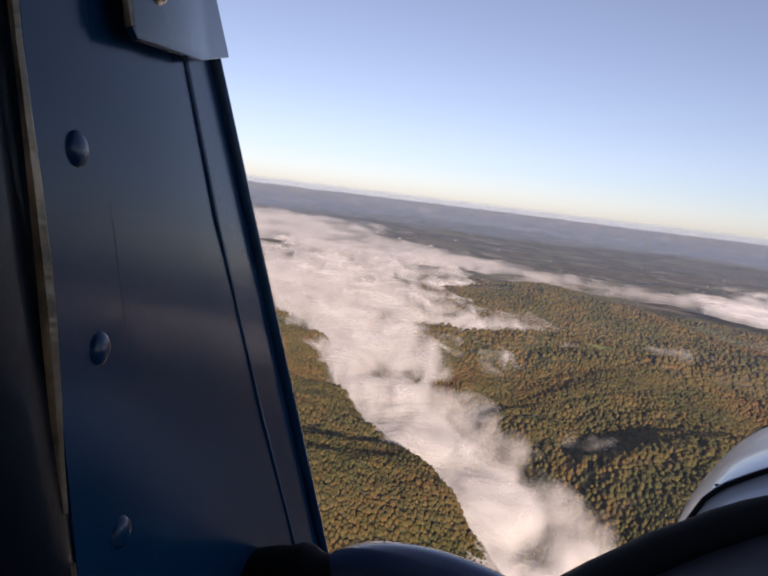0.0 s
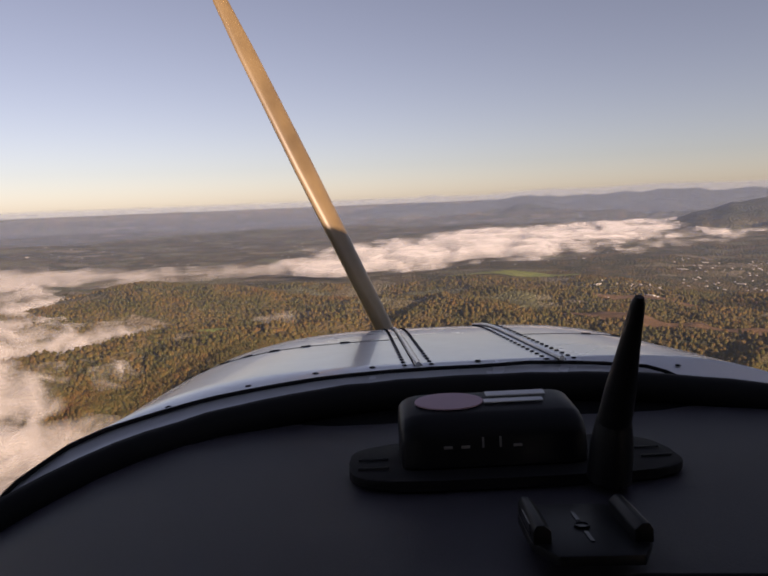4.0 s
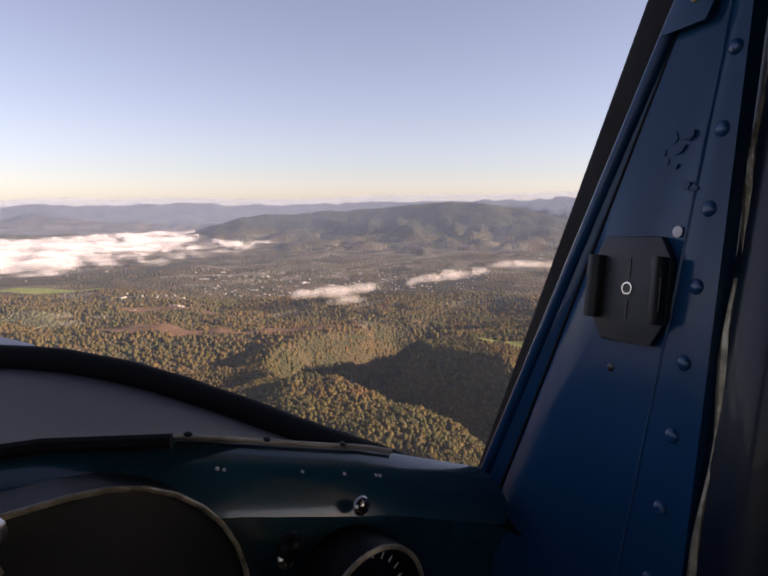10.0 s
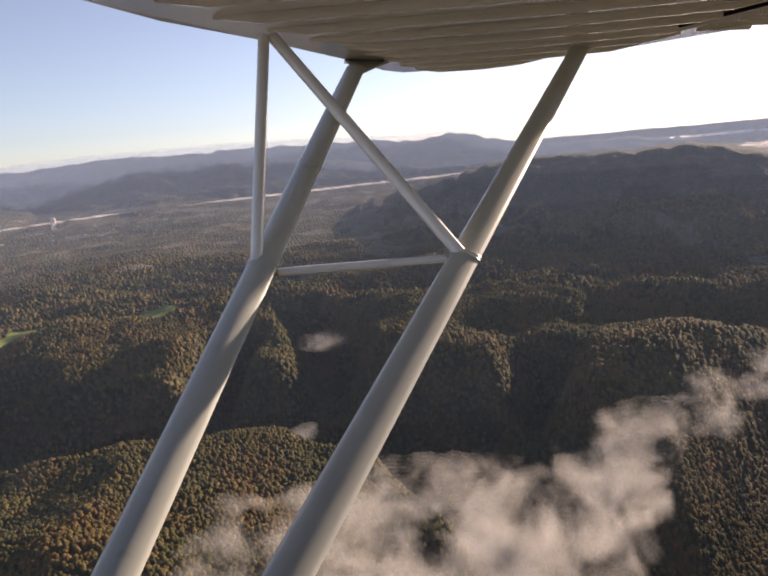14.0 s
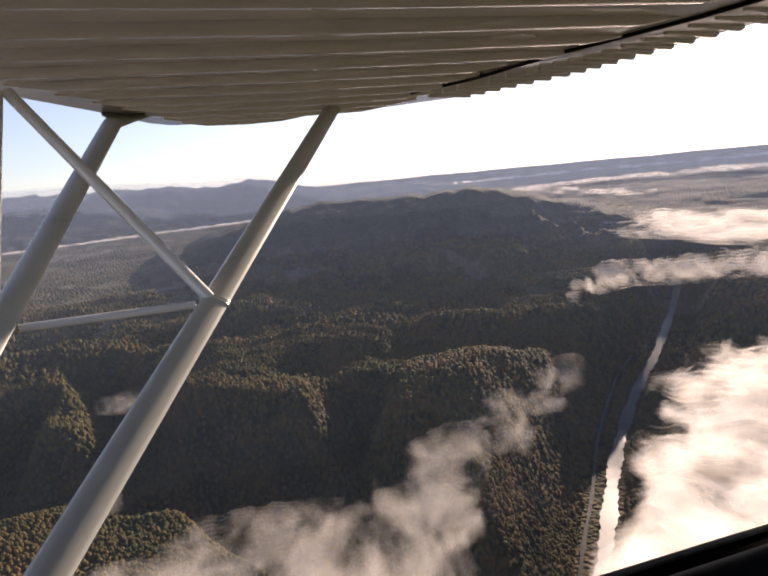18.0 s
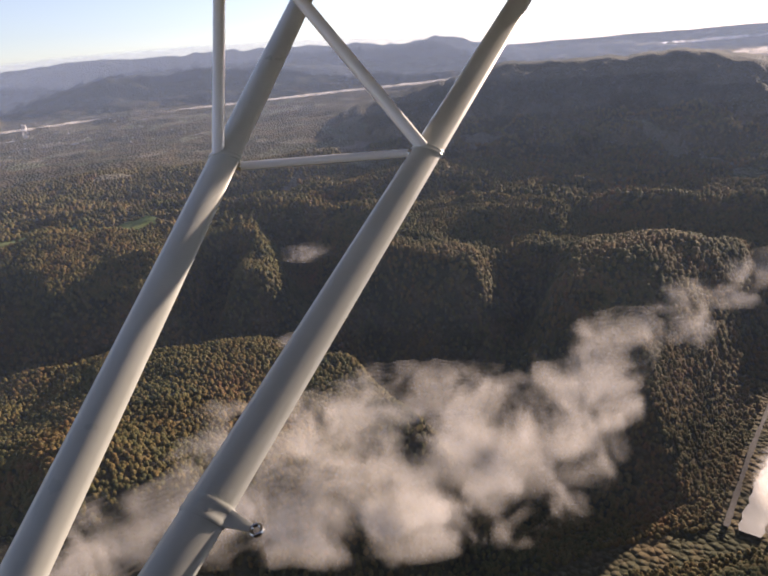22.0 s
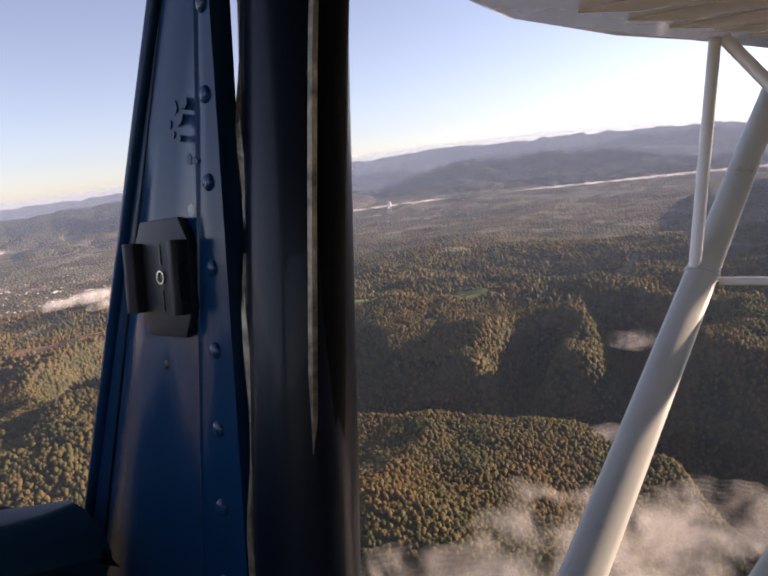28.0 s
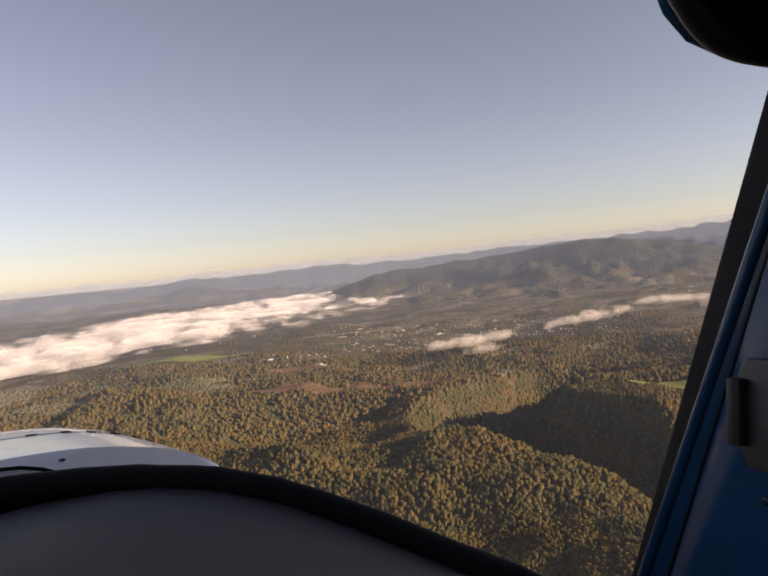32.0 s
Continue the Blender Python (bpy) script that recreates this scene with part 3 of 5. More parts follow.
# ---- houses of the town below the mountain, too small to count ----
rng = np.random.default_rng(9)
hv, hq = [], []
for (r0, r1, a0, a1, n) in ((3600, 4700, 26, 52, 210), (2900, 3200, 19, 25, 26), (4200, 5600, 10, 22, 14), (5200, 9500, -40, -5, 60), (5200, 7600, 50, 78, 90), (2250, 2500, 62, 74, 9)):
    for _ in range(n):
        r, a = rng.uniform(r0, r1), rng.uniform(a0, a1)
        x, y = polar(r, a)
        z = float(ground_height(np.array([x]), np.array([y]))[0])
        w, d, h, th = rng.uniform(3.5, 8), rng.uniform(2.5, 4.5), rng.uniform(2.5, 4), rng.uniform(0, 3.14)
        if rng.random() < 0.08:
            w, d = w * 4, d * 3
        c, s = math.cos(th), math.sin(th)
        k = len(hv)
        for zz in (z - 2, z + h):
            for ux, uy in ((-w, -d), (w, -d), (w, d), (-w, d)):
                hv.append((x + ux * c - uy * s, y + ux * s + uy * c, zz))
        for ux in (-w, w):
            hv.append((x + ux * c, y + ux * s, z + h * 1.5))
        hq += [(k, k + 1, k + 5, k + 4), (k + 1, k + 2, k + 6, k + 5), (k + 2, k + 3, k + 7, k + 6), (k + 3, k, k + 4, k + 7),
               (k + 4, k + 5, k + 9, k + 8), (k + 6, k + 7, k + 8, k + 9), (k + 5, k + 6, k + 9, k + 9), (k + 7, k + 4, k + 8, k + 8)]
hv = np.array(hv)
hq3 = np.array([t for q in hq for t in (((q[0], q[1], q[2]), (q[0], q[2], q[3])) if q[2] != q[3] else ((q[0], q[1], q[2]),))])
HOUSE = surface("pale_house_walls", (0.30, 0.28, 0.25), (0.52, 0.50, 0.46), 0.8, 0.3, 0.01, 0.1)
tagged(sheet("town_houses", to_world(hv[:, 0], hv[:, 1], hv[:, 2]), hq3, HOUSE, smooth=False), "scattered pale houses and sheds of a far town", "houses", kind="stuff")


# ---- valley fog: sheets of droplets stacked through the depth of each bank ----
def fog_bank(name, blobs, z, thick, layers, step, grain, label, seed, warp=0.8, most=0.30, soft=1.1, lump=0.7, fray=2.1, tint=(0.59, 0.58, 0.565)):
    pts = [(*polar(r, a), w) for r, a, w in blobs]
    x0, x1 = min(p[0] - p[2] for p in pts), max(p[0] + p[2] for p in pts)
    y0, y1 = min(p[1] - p[2] for p in pts), max(p[1] + p[2] for p in pts)
    X, Y = np.meshgrid(np.arange(x0, x1 + step, step), np.arange(y0, y1 + step, step), indexing="ij")
    D = np.zeros(X.shape)
    ends = pts if len(pts) > 1 else pts * 2
    for (ax, ay, aw), (bx, by, bw) in zip(ends, ends[1:]):
        dx, dy = bx - ax, by - ay
        t = np.clip(((X - ax) * dx + (Y - ay) * dy) / (dx * dx + dy * dy + 1e-6), 0, 1)
        D = np.maximum(D, 1 - np.hypot(X - ax - t * dx, Y - ay - t * dy) / (aw + (bw - aw) * t))
    D = np.clip(D * 1.6, 0, 1)
    wide = min(thick * 3.0, 1.1 * sum(q[2] for q in pts) / len(pts))
    broad = fbm(X / wide, Y / wide, seed, 4)
    D = np.clip(D + fray * broad * (D > 0) * np.clip(D * 4, 0, 1), 0, 1)
    billow = 0.5 + 0.9 * fbm(X / (thick * 1.5), Y / (thick * 1.5), seed + 40, 5)
    bank = thing(name, (0, 0, 0), label, "fog", kind="stuff")
    nx, ny = X.shape
    idx = np.arange(nx * ny).reshape(nx, ny)
    for k in range(layers):
        f = (k + 0.5) / layers
        Z = z + thick * (f - 0.5) * (0.35 + 0.65 * D) + thick * lump * (billow - 0.5) * D * (0.35 + 0.65 * f)
        live = D > 0.02
        face = live[:-1, :-1] & live[1:, :-1] & live[1:, 1:] & live[:-1, 1:]
        q = np.stack([idx[:-1, :-1], idx[1:, :-1], idx[1:, 1:], idx[:-1, 1:]], -1)[face]
        used, inv = np.unique(q, return_inverse=True)
        V = to_world(X, Y, Z).reshape(-1, 3)[used]
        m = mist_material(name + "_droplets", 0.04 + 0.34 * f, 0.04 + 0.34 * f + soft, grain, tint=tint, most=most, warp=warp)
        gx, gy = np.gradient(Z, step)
        # Normals lean to the sun, so each layer looks lit from all round.
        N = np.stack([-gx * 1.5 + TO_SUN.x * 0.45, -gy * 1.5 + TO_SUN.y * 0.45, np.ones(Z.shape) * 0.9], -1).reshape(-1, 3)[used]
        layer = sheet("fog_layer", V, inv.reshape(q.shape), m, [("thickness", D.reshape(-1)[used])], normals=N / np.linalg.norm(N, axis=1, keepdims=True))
        layer.parent = bank
    return bank


fog_bank("river_fog", [(690, -12, 110), (830, -17.5, 165), (985, -23, 165), (1260, -30.2, 135), (1640, -33.6, 170), (1930, -33.4, 340), (2300, -31.5, 620), (3100, -34, 1050), (4300, -38, 1350)],
         -468, 75, 7, 20, 0.011, "thick white fog bank filling the river gorge", 5, most=0.42, fray=1.5)
fog_bank("river_fog", [(2750, -44, 380), (3500, -52, 900), (4600, -60, 1400)], -455, 75, 6, 40, 0.008, "wide fog sheet spilling over the river bend", 115)
fog_bank("plain_fog", [(8000, -48, 2200), (5800, -43, 1700), (4700, -30, 950), (4300, -23, 480), (4400, -17, 400), (4400, -10, 380), (4700, -5, 300)],
         -440, 80, 4, 60, 0.006, "broad sheet of white fog lying over the plain", 15)
fog_bank("lake_fog", [(4300, -3, 520), (4900, 2, 1000), (5600, 7, 1500), (6400, 13, 1900), (7500, 18.5, 1900), (8600, 22.5, 1300), (9600, 25.5, 700)],
         -445, 70, 4, 70, 0.006, "broad white fog sheet lying before the mountains", 25, most=0.6, fray=1.3, tint=(0.66, 0.66, 0.66))
DRIFT = "small flat drift of white cloud over woods"
for k, (blobs, z) in enumerate((([(2800, 34.6, 30), (2850, 36, 95), (2900, 38, 140), (2980, 40, 80), (3080, 41.6, 40)], -404),
                                ([(2680, 38, 40), (2700, 39.4, 65), (2730, 40.6, 35)], -410),
                                ([(3200, 45, 35), (3350, 47, 85), (3600, 49.6, 150), (3800, 51.4, 70)], -396),
                                ([(4200, 52.6, 90), (4300, 55, 170), (4250, 57.6, 70)], -402),
                                ([(3900, 57.6, 50), (3920, 59, 70)], -402))):
    fog_bank("drifting_cloud", blobs, z, 42, 9, 12, 0.016, DRIFT, 35 + 10 * k, warp=0.9, most=0.13, soft=1.0, fray=2.2)
fog_bank("valley_mist", [(620, 55, 70), (670, 63, 105), (670, 76, 150), (660, 88, 185), (670, 99, 180), (745, 107, 130), (880, 112, 75), (1030, 116.5, 62), (1270, 122, 50), (1400, 125.5, 22)],
         -455, 75, 13, 10, 0.017, "ragged white mist drifting along the wooded river valley", 65, warp=2.2, most=0.050, soft=1.6, tint=(0.62, 0.595, 0.55), lump=0.9, fray=3.2)
fog_bank("valley_mist", [(1560, -27, 130), (1360, -23.5, 130), (1190, -20, 115), (1060, -15.5, 105), (960, -11, 90)],
         -500, 80, 10, 12, 0.017, "torn mist hanging in a shaded side of the gorge", 145, warp=0.9, most=0.13, soft=1.1, fray=3.2)
# Glare towards the sun is put into a paler tint on these banks.
fog_bank("sun_tinted_fog", [(690, 139, 170), (900, 141, 210), (1180, 142, 280), (1450, 146, 320)], -455, 80, 5, 14, 0.012, "dense sun-tinted fog bank over the river bend", 75, most=0.5, tint=(0.72, 0.69, 0.64))
fog_bank("sun_tinted_fog", [(2180, 125.5, 50), (2280, 128, 105), (2400, 130, 80), (2460, 133, 150), (2600, 138, 220)], -430, 90, 8, 14, 0.018, "sun-tinted broken fog patch beyond the river", 85, warp=1.8, most=0.17, soft=1.3, lump=1.0, fray=3.2, tint=(0.72, 0.69, 0.64))
fog_bank("sun_tinted_fog", [(7200, 131, 300), (8600, 125, 420), (10500, 121, 500), (11800, 128, 800), (12500, 138, 1500)], -425, 60, 3, 110, 0.006, "broken sun-tinted fog lying on the far plain", 135, most=0.45, fray=2.8, tint=(0.72, 0.69, 0.64))
fog_bank("sun_tinted_fog", [(4700, 129.5, 260), (4100, 134, 620), (3800, 140, 900)], -420, 60, 3, 60, 0.008, "sun-tinted fog sheet on the far plain", 95, most=0.5, tint=(0.72, 0.69, 0.64))
fog_bank("sun_tinted_fog", [(17000, 112, 800), (20000, 125, 2000), (21000, 140, 3500)], -410, 60, 2, 260, 0.006, "thin sun-tinted fog line below the horizon", 105, most=0.9, tint=(0.72, 0.69, 0.64))
for r, a, w, z in ((975, 80, 42, -446), (1500, 84, 45, -450), (1100, 111, 60, -440), (1050, 118, 60, -470), (1250, 121, 55, -480), (1250, -14, 50, -430), (2150, -15, 150, -430), (2450, -8, 120, -430)):
    fog_bank("mist_wisp", [(r, a - 1.0, w * 0.7), (r, a + 0.6, w), (r + 20, a + 2.2, w * 0.6)], z, 36, 6, 6, 0.024, "torn wisp of mist rising from the trees", int(r + a), warp=1.0, most=0.055, soft=1.1, lump=1.0, fray=2.8)
fog_bank("plain_mist", [(6900, 58, 60), (7200, 62, 130), (7500, 67, 170), (7700, 73, 120), (7900, 80, 220), (8300, 88, 260), (8700, 95, 300), (9100, 100, 180)],
         -445, 22, 5, 40, 0.010, "thin pale mist line along the foot of the mountains", 225, warp=0.8, most=0.22, soft=0.9, fray=2.6)
fog_bank("steam_plume", [(5600, 64.0, 17), (5600, 64.14, 21)], -355, 110, 9, 5, 0.03, "white steam plume rising from a far chimney", 205, warp=0.3, most=0.8, soft=0.5, fray=0.6)


# ---- haze put into faint tinted sheets at growing distance, thinning towards the ground and above the skyline ----
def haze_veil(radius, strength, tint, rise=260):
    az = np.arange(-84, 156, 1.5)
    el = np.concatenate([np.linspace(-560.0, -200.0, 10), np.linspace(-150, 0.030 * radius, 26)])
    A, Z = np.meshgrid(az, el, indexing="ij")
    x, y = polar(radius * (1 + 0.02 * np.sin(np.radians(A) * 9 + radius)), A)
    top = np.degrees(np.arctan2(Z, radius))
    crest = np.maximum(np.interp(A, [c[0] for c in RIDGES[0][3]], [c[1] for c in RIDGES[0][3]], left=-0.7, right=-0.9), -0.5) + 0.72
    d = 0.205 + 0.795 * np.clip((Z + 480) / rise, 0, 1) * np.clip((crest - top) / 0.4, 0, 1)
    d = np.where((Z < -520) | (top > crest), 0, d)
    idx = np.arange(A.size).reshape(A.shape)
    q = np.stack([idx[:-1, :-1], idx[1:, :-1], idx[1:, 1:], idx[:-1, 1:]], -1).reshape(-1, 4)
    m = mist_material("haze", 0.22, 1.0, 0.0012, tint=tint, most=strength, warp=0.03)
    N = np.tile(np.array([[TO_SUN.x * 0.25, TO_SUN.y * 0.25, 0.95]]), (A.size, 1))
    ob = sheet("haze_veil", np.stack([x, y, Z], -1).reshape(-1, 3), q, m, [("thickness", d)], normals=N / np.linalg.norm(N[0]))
    return tagged(ob, "thin tinted sheet standing in for morning haze before the hills", "haze", "haze veils", "stuff")


# Far sheets carry the haze in a blue tint, strongest before the last ridge.
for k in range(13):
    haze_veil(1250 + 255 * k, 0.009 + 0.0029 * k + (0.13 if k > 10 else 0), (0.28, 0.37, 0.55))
# Near sheets, darker in tint, added to lift the blacks of the near land.
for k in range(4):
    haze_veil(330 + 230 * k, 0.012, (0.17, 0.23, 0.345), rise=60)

# ---- the aircraft: x across, y ahead, z up, metres; the cabin's middle line is at x = MID ----
MID = 0.048


def dash_z(y):
    return 0.243 - 0.126 * y


def rim_point(a, grow=0.0):
    """The windscreen foot, an arc from the starboard pillar (0) round the front to the port pillar (180 degrees)."""
    x = MID + (0.46 + grow) * math.cos(radians(a))
    y = 0.52 + (0.45 + grow) * math.sin(radians(a))
    z = float(np.interp(abs(math.cos(radians(a))), [0, 0.3, 0.5, 0.65, 0.75, 0.85, 0.93, 1.0], [0.137, 0.138, 0.135, 0.128, 0.116, 0.096, 0.078, 0.070]))
    return Vector((x, y, z))


# glare shield with its rubber edge
shield = thing("glare_shield", (MID, 0.75, dash_z(0.75)), "matt charcoal glare shield with black rubber edge roll", "glare shield")
bm = bmesh.new()
aft = [(-0.30, 0.565), (-0.22, 0.605), (-0.12, 0.628), (0.0, 0.636), (0.12, 0.628), (0.22, 0.605), (0.262, 0.575)]
front = [rim_point(a) for a in range(12, 169, 4)]


def aft_drop(x):
    return float(np.interp(abs(x), [0, 0.06, 0.12, 0.17, 0.22, 0.262], [0, 0.001, 0.003, 0.0055, 0.0085, 0.0125]))


rows = []
for f in np.linspace(0, 1, 16):
    row = []
    for k in range(40):
        u = k / 39
        p = front[min(int(u * (len(front) - 1)), len(front) - 2)].lerp(front[min(int(u * (len(front) - 1)), len(front) - 2) + 1], u * (len(front) - 1) % 1.0) if k < 39 else front[-1]
        ax = 0.262 - u * 0.562
        ay = float(np.interp(ax, [q[0] for q in aft], [q[1] for q in aft]))
        az_ = dash_z(ay) - aft_drop(ax)
        edge = Vector((p.x, p.y, min(p.z - 0.004, dash_z(p.y) + 0.0)))
        q = Vector((MID + ax, ay, az_)).lerp(edge, f)
        q.z += 0.004 * math.sin(math.pi * f)
        row.append(bm.verts.new(q))
    rows.append(row)
for a, b in zip(rows, rows[1:]):
    for k in range(39):
        bm.faces.new((a[k], a[k + 1], b[k + 1], b[k]))
top = bm.faces[:]
bmesh.ops.solidify(bm, geom=top, thickness=0.006)
part("cover", bm, DASH_CLOTH, shield, "matt charcoal vinyl cover")
part("rim_roll", tube([rim_point(a) for a in np.arange(4, 177, 3)], [(0.0135 + 0.0004 * math.sin(a * 0.9)) * min(1.0, 0.35 + min(a, 180 - a) / 28) for a in np.arange(4, 177, 3)], 14), WORN_RUBBER, shield, "black rubber edge roll")
bm = tube([(MID + x, y - 0.003, dash_z(y) - aft_drop(x) - 0.001) for x, y in aft], 0.0034, 8)
part("aft_lip", bm, BLACK_RUBBER, shield, "black rubber lip")
bm = bmesh.new()
skirt = []
for k in range(41):
    u = -1 + 2 * k / 40
    yb = float(np.interp(abs(u), [0, 0.3, 0.55, 0.75, 1.0], [0.628, 0.618, 0.590, 0.572, 0.560]))
    zt = float(np.interp(abs(u), [0, 0.35, 0.6, 0.8, 1.0], [0.159, 0.157, 0.148, 0.123, 0.088]))
    edge = rim_point(90 - 89 * u, -0.004)
    skirt.append([bm.verts.new(p) for p in (Vector((MID + 0.462 * u, yb + 0.006, zt - 0.006)), Vector((MID + 0.462 * u, yb + 0.010, zt - 0.004)).lerp(edge, 0.3) - Vector((0, 0, 0.006)), edge - Vector((0, 0, 0.011)))])
for p, q in zip(skirt, skirt[1:]):
    for k in range(2):
        bm.faces.new((p[k], q[k], q[k + 1], p[k + 1]))
bmesh.ops.solidify(bm, geom=bm.faces[:], thickness=0.003)
part("side_skirt", bm, BLACK_RUBBER, shield, "black skirt between panel and edge roll")

# instrument panel below the glare shield
panel = thing("instrument_panel", (MID, 0.6, 0.0), "teal-blue enamelled instrument panel with round black dials and bright screws", "instrument panel")
bm = bmesh.new()
cols = []
for k in range(49):
    u = -1 + 2 * k / 48
    x = MID + 0.462 * u
    yb = float(np.interp(abs(u), [0, 0.3, 0.55, 0.75, 1.0], [0.628, 0.618, 0.590, 0.572, 0.560]))
    zt = float(np.interp(abs(u), [0, 0.35, 0.6, 0.8, 1.0], [0.159, 0.157, 0.148, 0.123, 0.088]))
    prof = [(yb + 0.016, zt - 0.008), (yb + 0.007, zt + 0.001), (yb - 0.004, zt - 0.003), (yb - 0.015, zt - 0.014), (yb - 0.019, zt - 0.028), (yb - 0.012, zt - 0.040), (yb - 0.006, zt - 0.052), (yb - 0.004, -0.05), (yb, -0.24)]
    cols.append([bm.verts.new((x, y, z)) for y, z in prof])
for a, b in zip(cols, cols[1:]):
    for k in range(len(a) - 1):
        bm.faces.new((a[k], b[k], b[k + 1], a[k + 1]))
part("panel_face", bm, TEAL, panel, "glossy teal enamel with a rolled top edge")


def panel_top(u):
    """Place of the panel's upper edge at u, from 0 in the middle to 1 at the pillar."""
    return Vector((MID + 0.462 * u, float(np.interp(u, [0, 0.3, 0.55, 0.75, 1.0], [0.628, 0.618, 0.590, 0.572, 0.560])), float(np.interp(u, [0, 0.35, 0.6, 0.8, 1.0], [0.159, 0.157, 0.148, 0.123, 0.088]))))


flange = part("flange", tube([panel_top(u) + Vector((0, 0.004, 0.0022)) for u in np.linspace(0.575, 0.84, 16)], 0.0016, 8, 1.0), LIP, panel, "bare riveted top flange")
for u in (0.60, 0.68, 0.77):
    part("rivet", dome(panel_top(u) + Vector((0, 0.0035, 0.0036)), (0, -0.3, 1), 0.0022, 0.0009, 8, 2), BLACK_PLASTIC, flange)
chips = random.Random(23)
for _ in range(15):
    u = chips.choice((0.62, 0.63, 0.70, 0.71, 0.75, 0.79, 0.80, 0.81)) + chips.uniform(-0.008, 0.008)
    part("paint_chip", dome(panel_top(u) + Vector((0, -0.010, -0.0092 + chips.uniform(-0.001, 0.001))), (0, -0.7, 0.7), chips.uniform(0.0006, 0.0016), 0.0004, 7, 2), PALE, panel, "chipped paint")


def gauge(x, y, z, r, parent, arms=True):
    m = pose(x, y, z, 90, 0, 0)
    g = part("gauge", lathe([(r, -0.012), (r, 0.010), (r * 0.965, 0.0135), (r * 0.90, 0.0135), (r * 0.87, 0.004)], m), BLACK_PLASTIC, parent, "round black instrument with a worn bezel")
    part("dial", lathe([(r * 0.88, 0.0), (r * 0.87, 0.0045), (0.001, 0.0048)], m), DIAL, g, "black dial face")
    part("bezel_edge", tube([m @ Vector((r * 0.955 * math.cos(t), r * 0.955 * math.sin(t), 0.0135)) for t in np.linspace(0, 2 * math.pi, 48, endpoint=False)], 0.0014, 6, closed=True), WORN_EDGE, g, "bezel edge worn to bare metal")
    for k in range(24):
        t = 2 * math.pi * k / 24
        a, b = m @ Vector((r * 0.70 * math.cos(t), r * 0.70 * math.sin(t), 0.0052)), m @ Vector((r * 0.80 * math.cos(t), r * 0.80 * math.sin(t), 0.0052))
        part("tick", tube([a, b], 0.0005, 4), PALE, g)
    part("needle", tube([m @ Vector((0, 0, 0.0065)), m @ Vector((r * 0.62 * math.cos(r * 60), r * 0.62 * math.sin(r * 60), 0.0065))], [0.0012, 0.0004], 5), PALE, g, "white needle")
    return g


def screw(x, y, z, parent, r=0.005):
    s = part("screw", dome((x, y, z), (0, -1, 0.15), r, r * 0.55, 12), STEEL, parent, "bright cross-head screw")
    for turn in (0, 90):
        m = Matrix.Translation((x, y - r * 0.42, z)) @ pose(0, 0, 0, 0, turn + 20, 0)
        part("slot", block((-r * 0.6, -r * 0.2, -r * 0.09), (r * 0.6, r * 0.1, r * 0.09), 0, m), BLACK_PLASTIC, s)
    return s


hood = []
for (cx, cz), a0 in (((0.265, 0.083), 90), ((-0.17, 0.083), 180), ((-0.17, -0.13), 270), ((0.265, -0.13), 360)):
    for k in range(9):
        t = radians(a0 - 90 + 90 * k / 8)
        hood.append((cx + 0.070 * math.cos(t), cz + 0.070 * math.sin(t)))
cluster = part("gauge_surround", slab([(x, 0.556, z) for x, z in hood], (0, 0.02, 0), 0.002), BLACK_PLASTIC, panel, "glossy black raised gauge surround")
part("surround_edge", tube([(x, 0.555, z) for x, z in hood], 0.0012, 7, closed=True), WORN_EDGE, cluster, "rim worn to bare metal")
gauge(0.285, 0.550, 0.030, 0.055, panel)
gauge(0.165, 0.550, 0.030, 0.055, panel)
gauge(0.045, 0.550, 0.030, 0.055, panel)
gauge(-0.075, 0.550, 0.030, 0.055, panel)
gauge(-0.185, 0.550, 0.030, 0.045, panel)
gauge(0.388, 0.545, 0.062, 0.034, panel)
knob = part("knob", lathe([(0.010, 0), (0.011, 0.006), (0.008, 0.010), (0.0065, 0.016), (0.003, 0.019)], pose(0.236, 0.5545, 0.1495, 84, 0, 0) @ Matrix.Scale(0.75, 4), 16), STEEL, panel, "bright domed knob")
part("collar", tube([Vector((0.236 + 0.012 * math.cos(t), 0.552, 0.1475 + 0.012 * math.sin(t))) for t in np.linspace(1.6, 5.2, 18)], 0.0019, 8), WORN_EDGE, knob, "worn brass-coloured collar")
for x, y, z in ((0.394, 0.548, 0.109), (0.350, 0.548, 0.099), (-0.298, 0.548, 0.109), (-0.254, 0.548, 0.099)):
    screw(x, y, z, panel)
part("warning_lamp", dome((0.352, 0.549, 0.104), (0, -1, 0), 0.007, 0.006, 14), BLACK_PLASTIC, panel, "small black lamp cap")

# portable receiver on the glare shield
def on_dash(x, y, up=0.0):
    return Vector((x, y, dash_z(y) + 0.004 + up))


rx = thing("portable_receiver", on_dash(0.02, 0.76), "black portable receiver with stub aerial and pale pink sticker", "receiver")
c, w = Vector((0.026, 0.775, 0)), 0.098
pad = [on_dash(c.x + w * math.copysign(abs(math.cos(t)) ** 0.45, math.cos(t)), c.y + 0.042 * math.copysign(abs(math.sin(t)) ** 0.55, math.sin(t))) for t in np.linspace(0, 2 * math.pi, 36, endpoint=False)]
part("pad", slab(pad, (0, 0, 0.006), 0.0015), BLACK_RUBBER, rx, "black rubber non-slip pad")
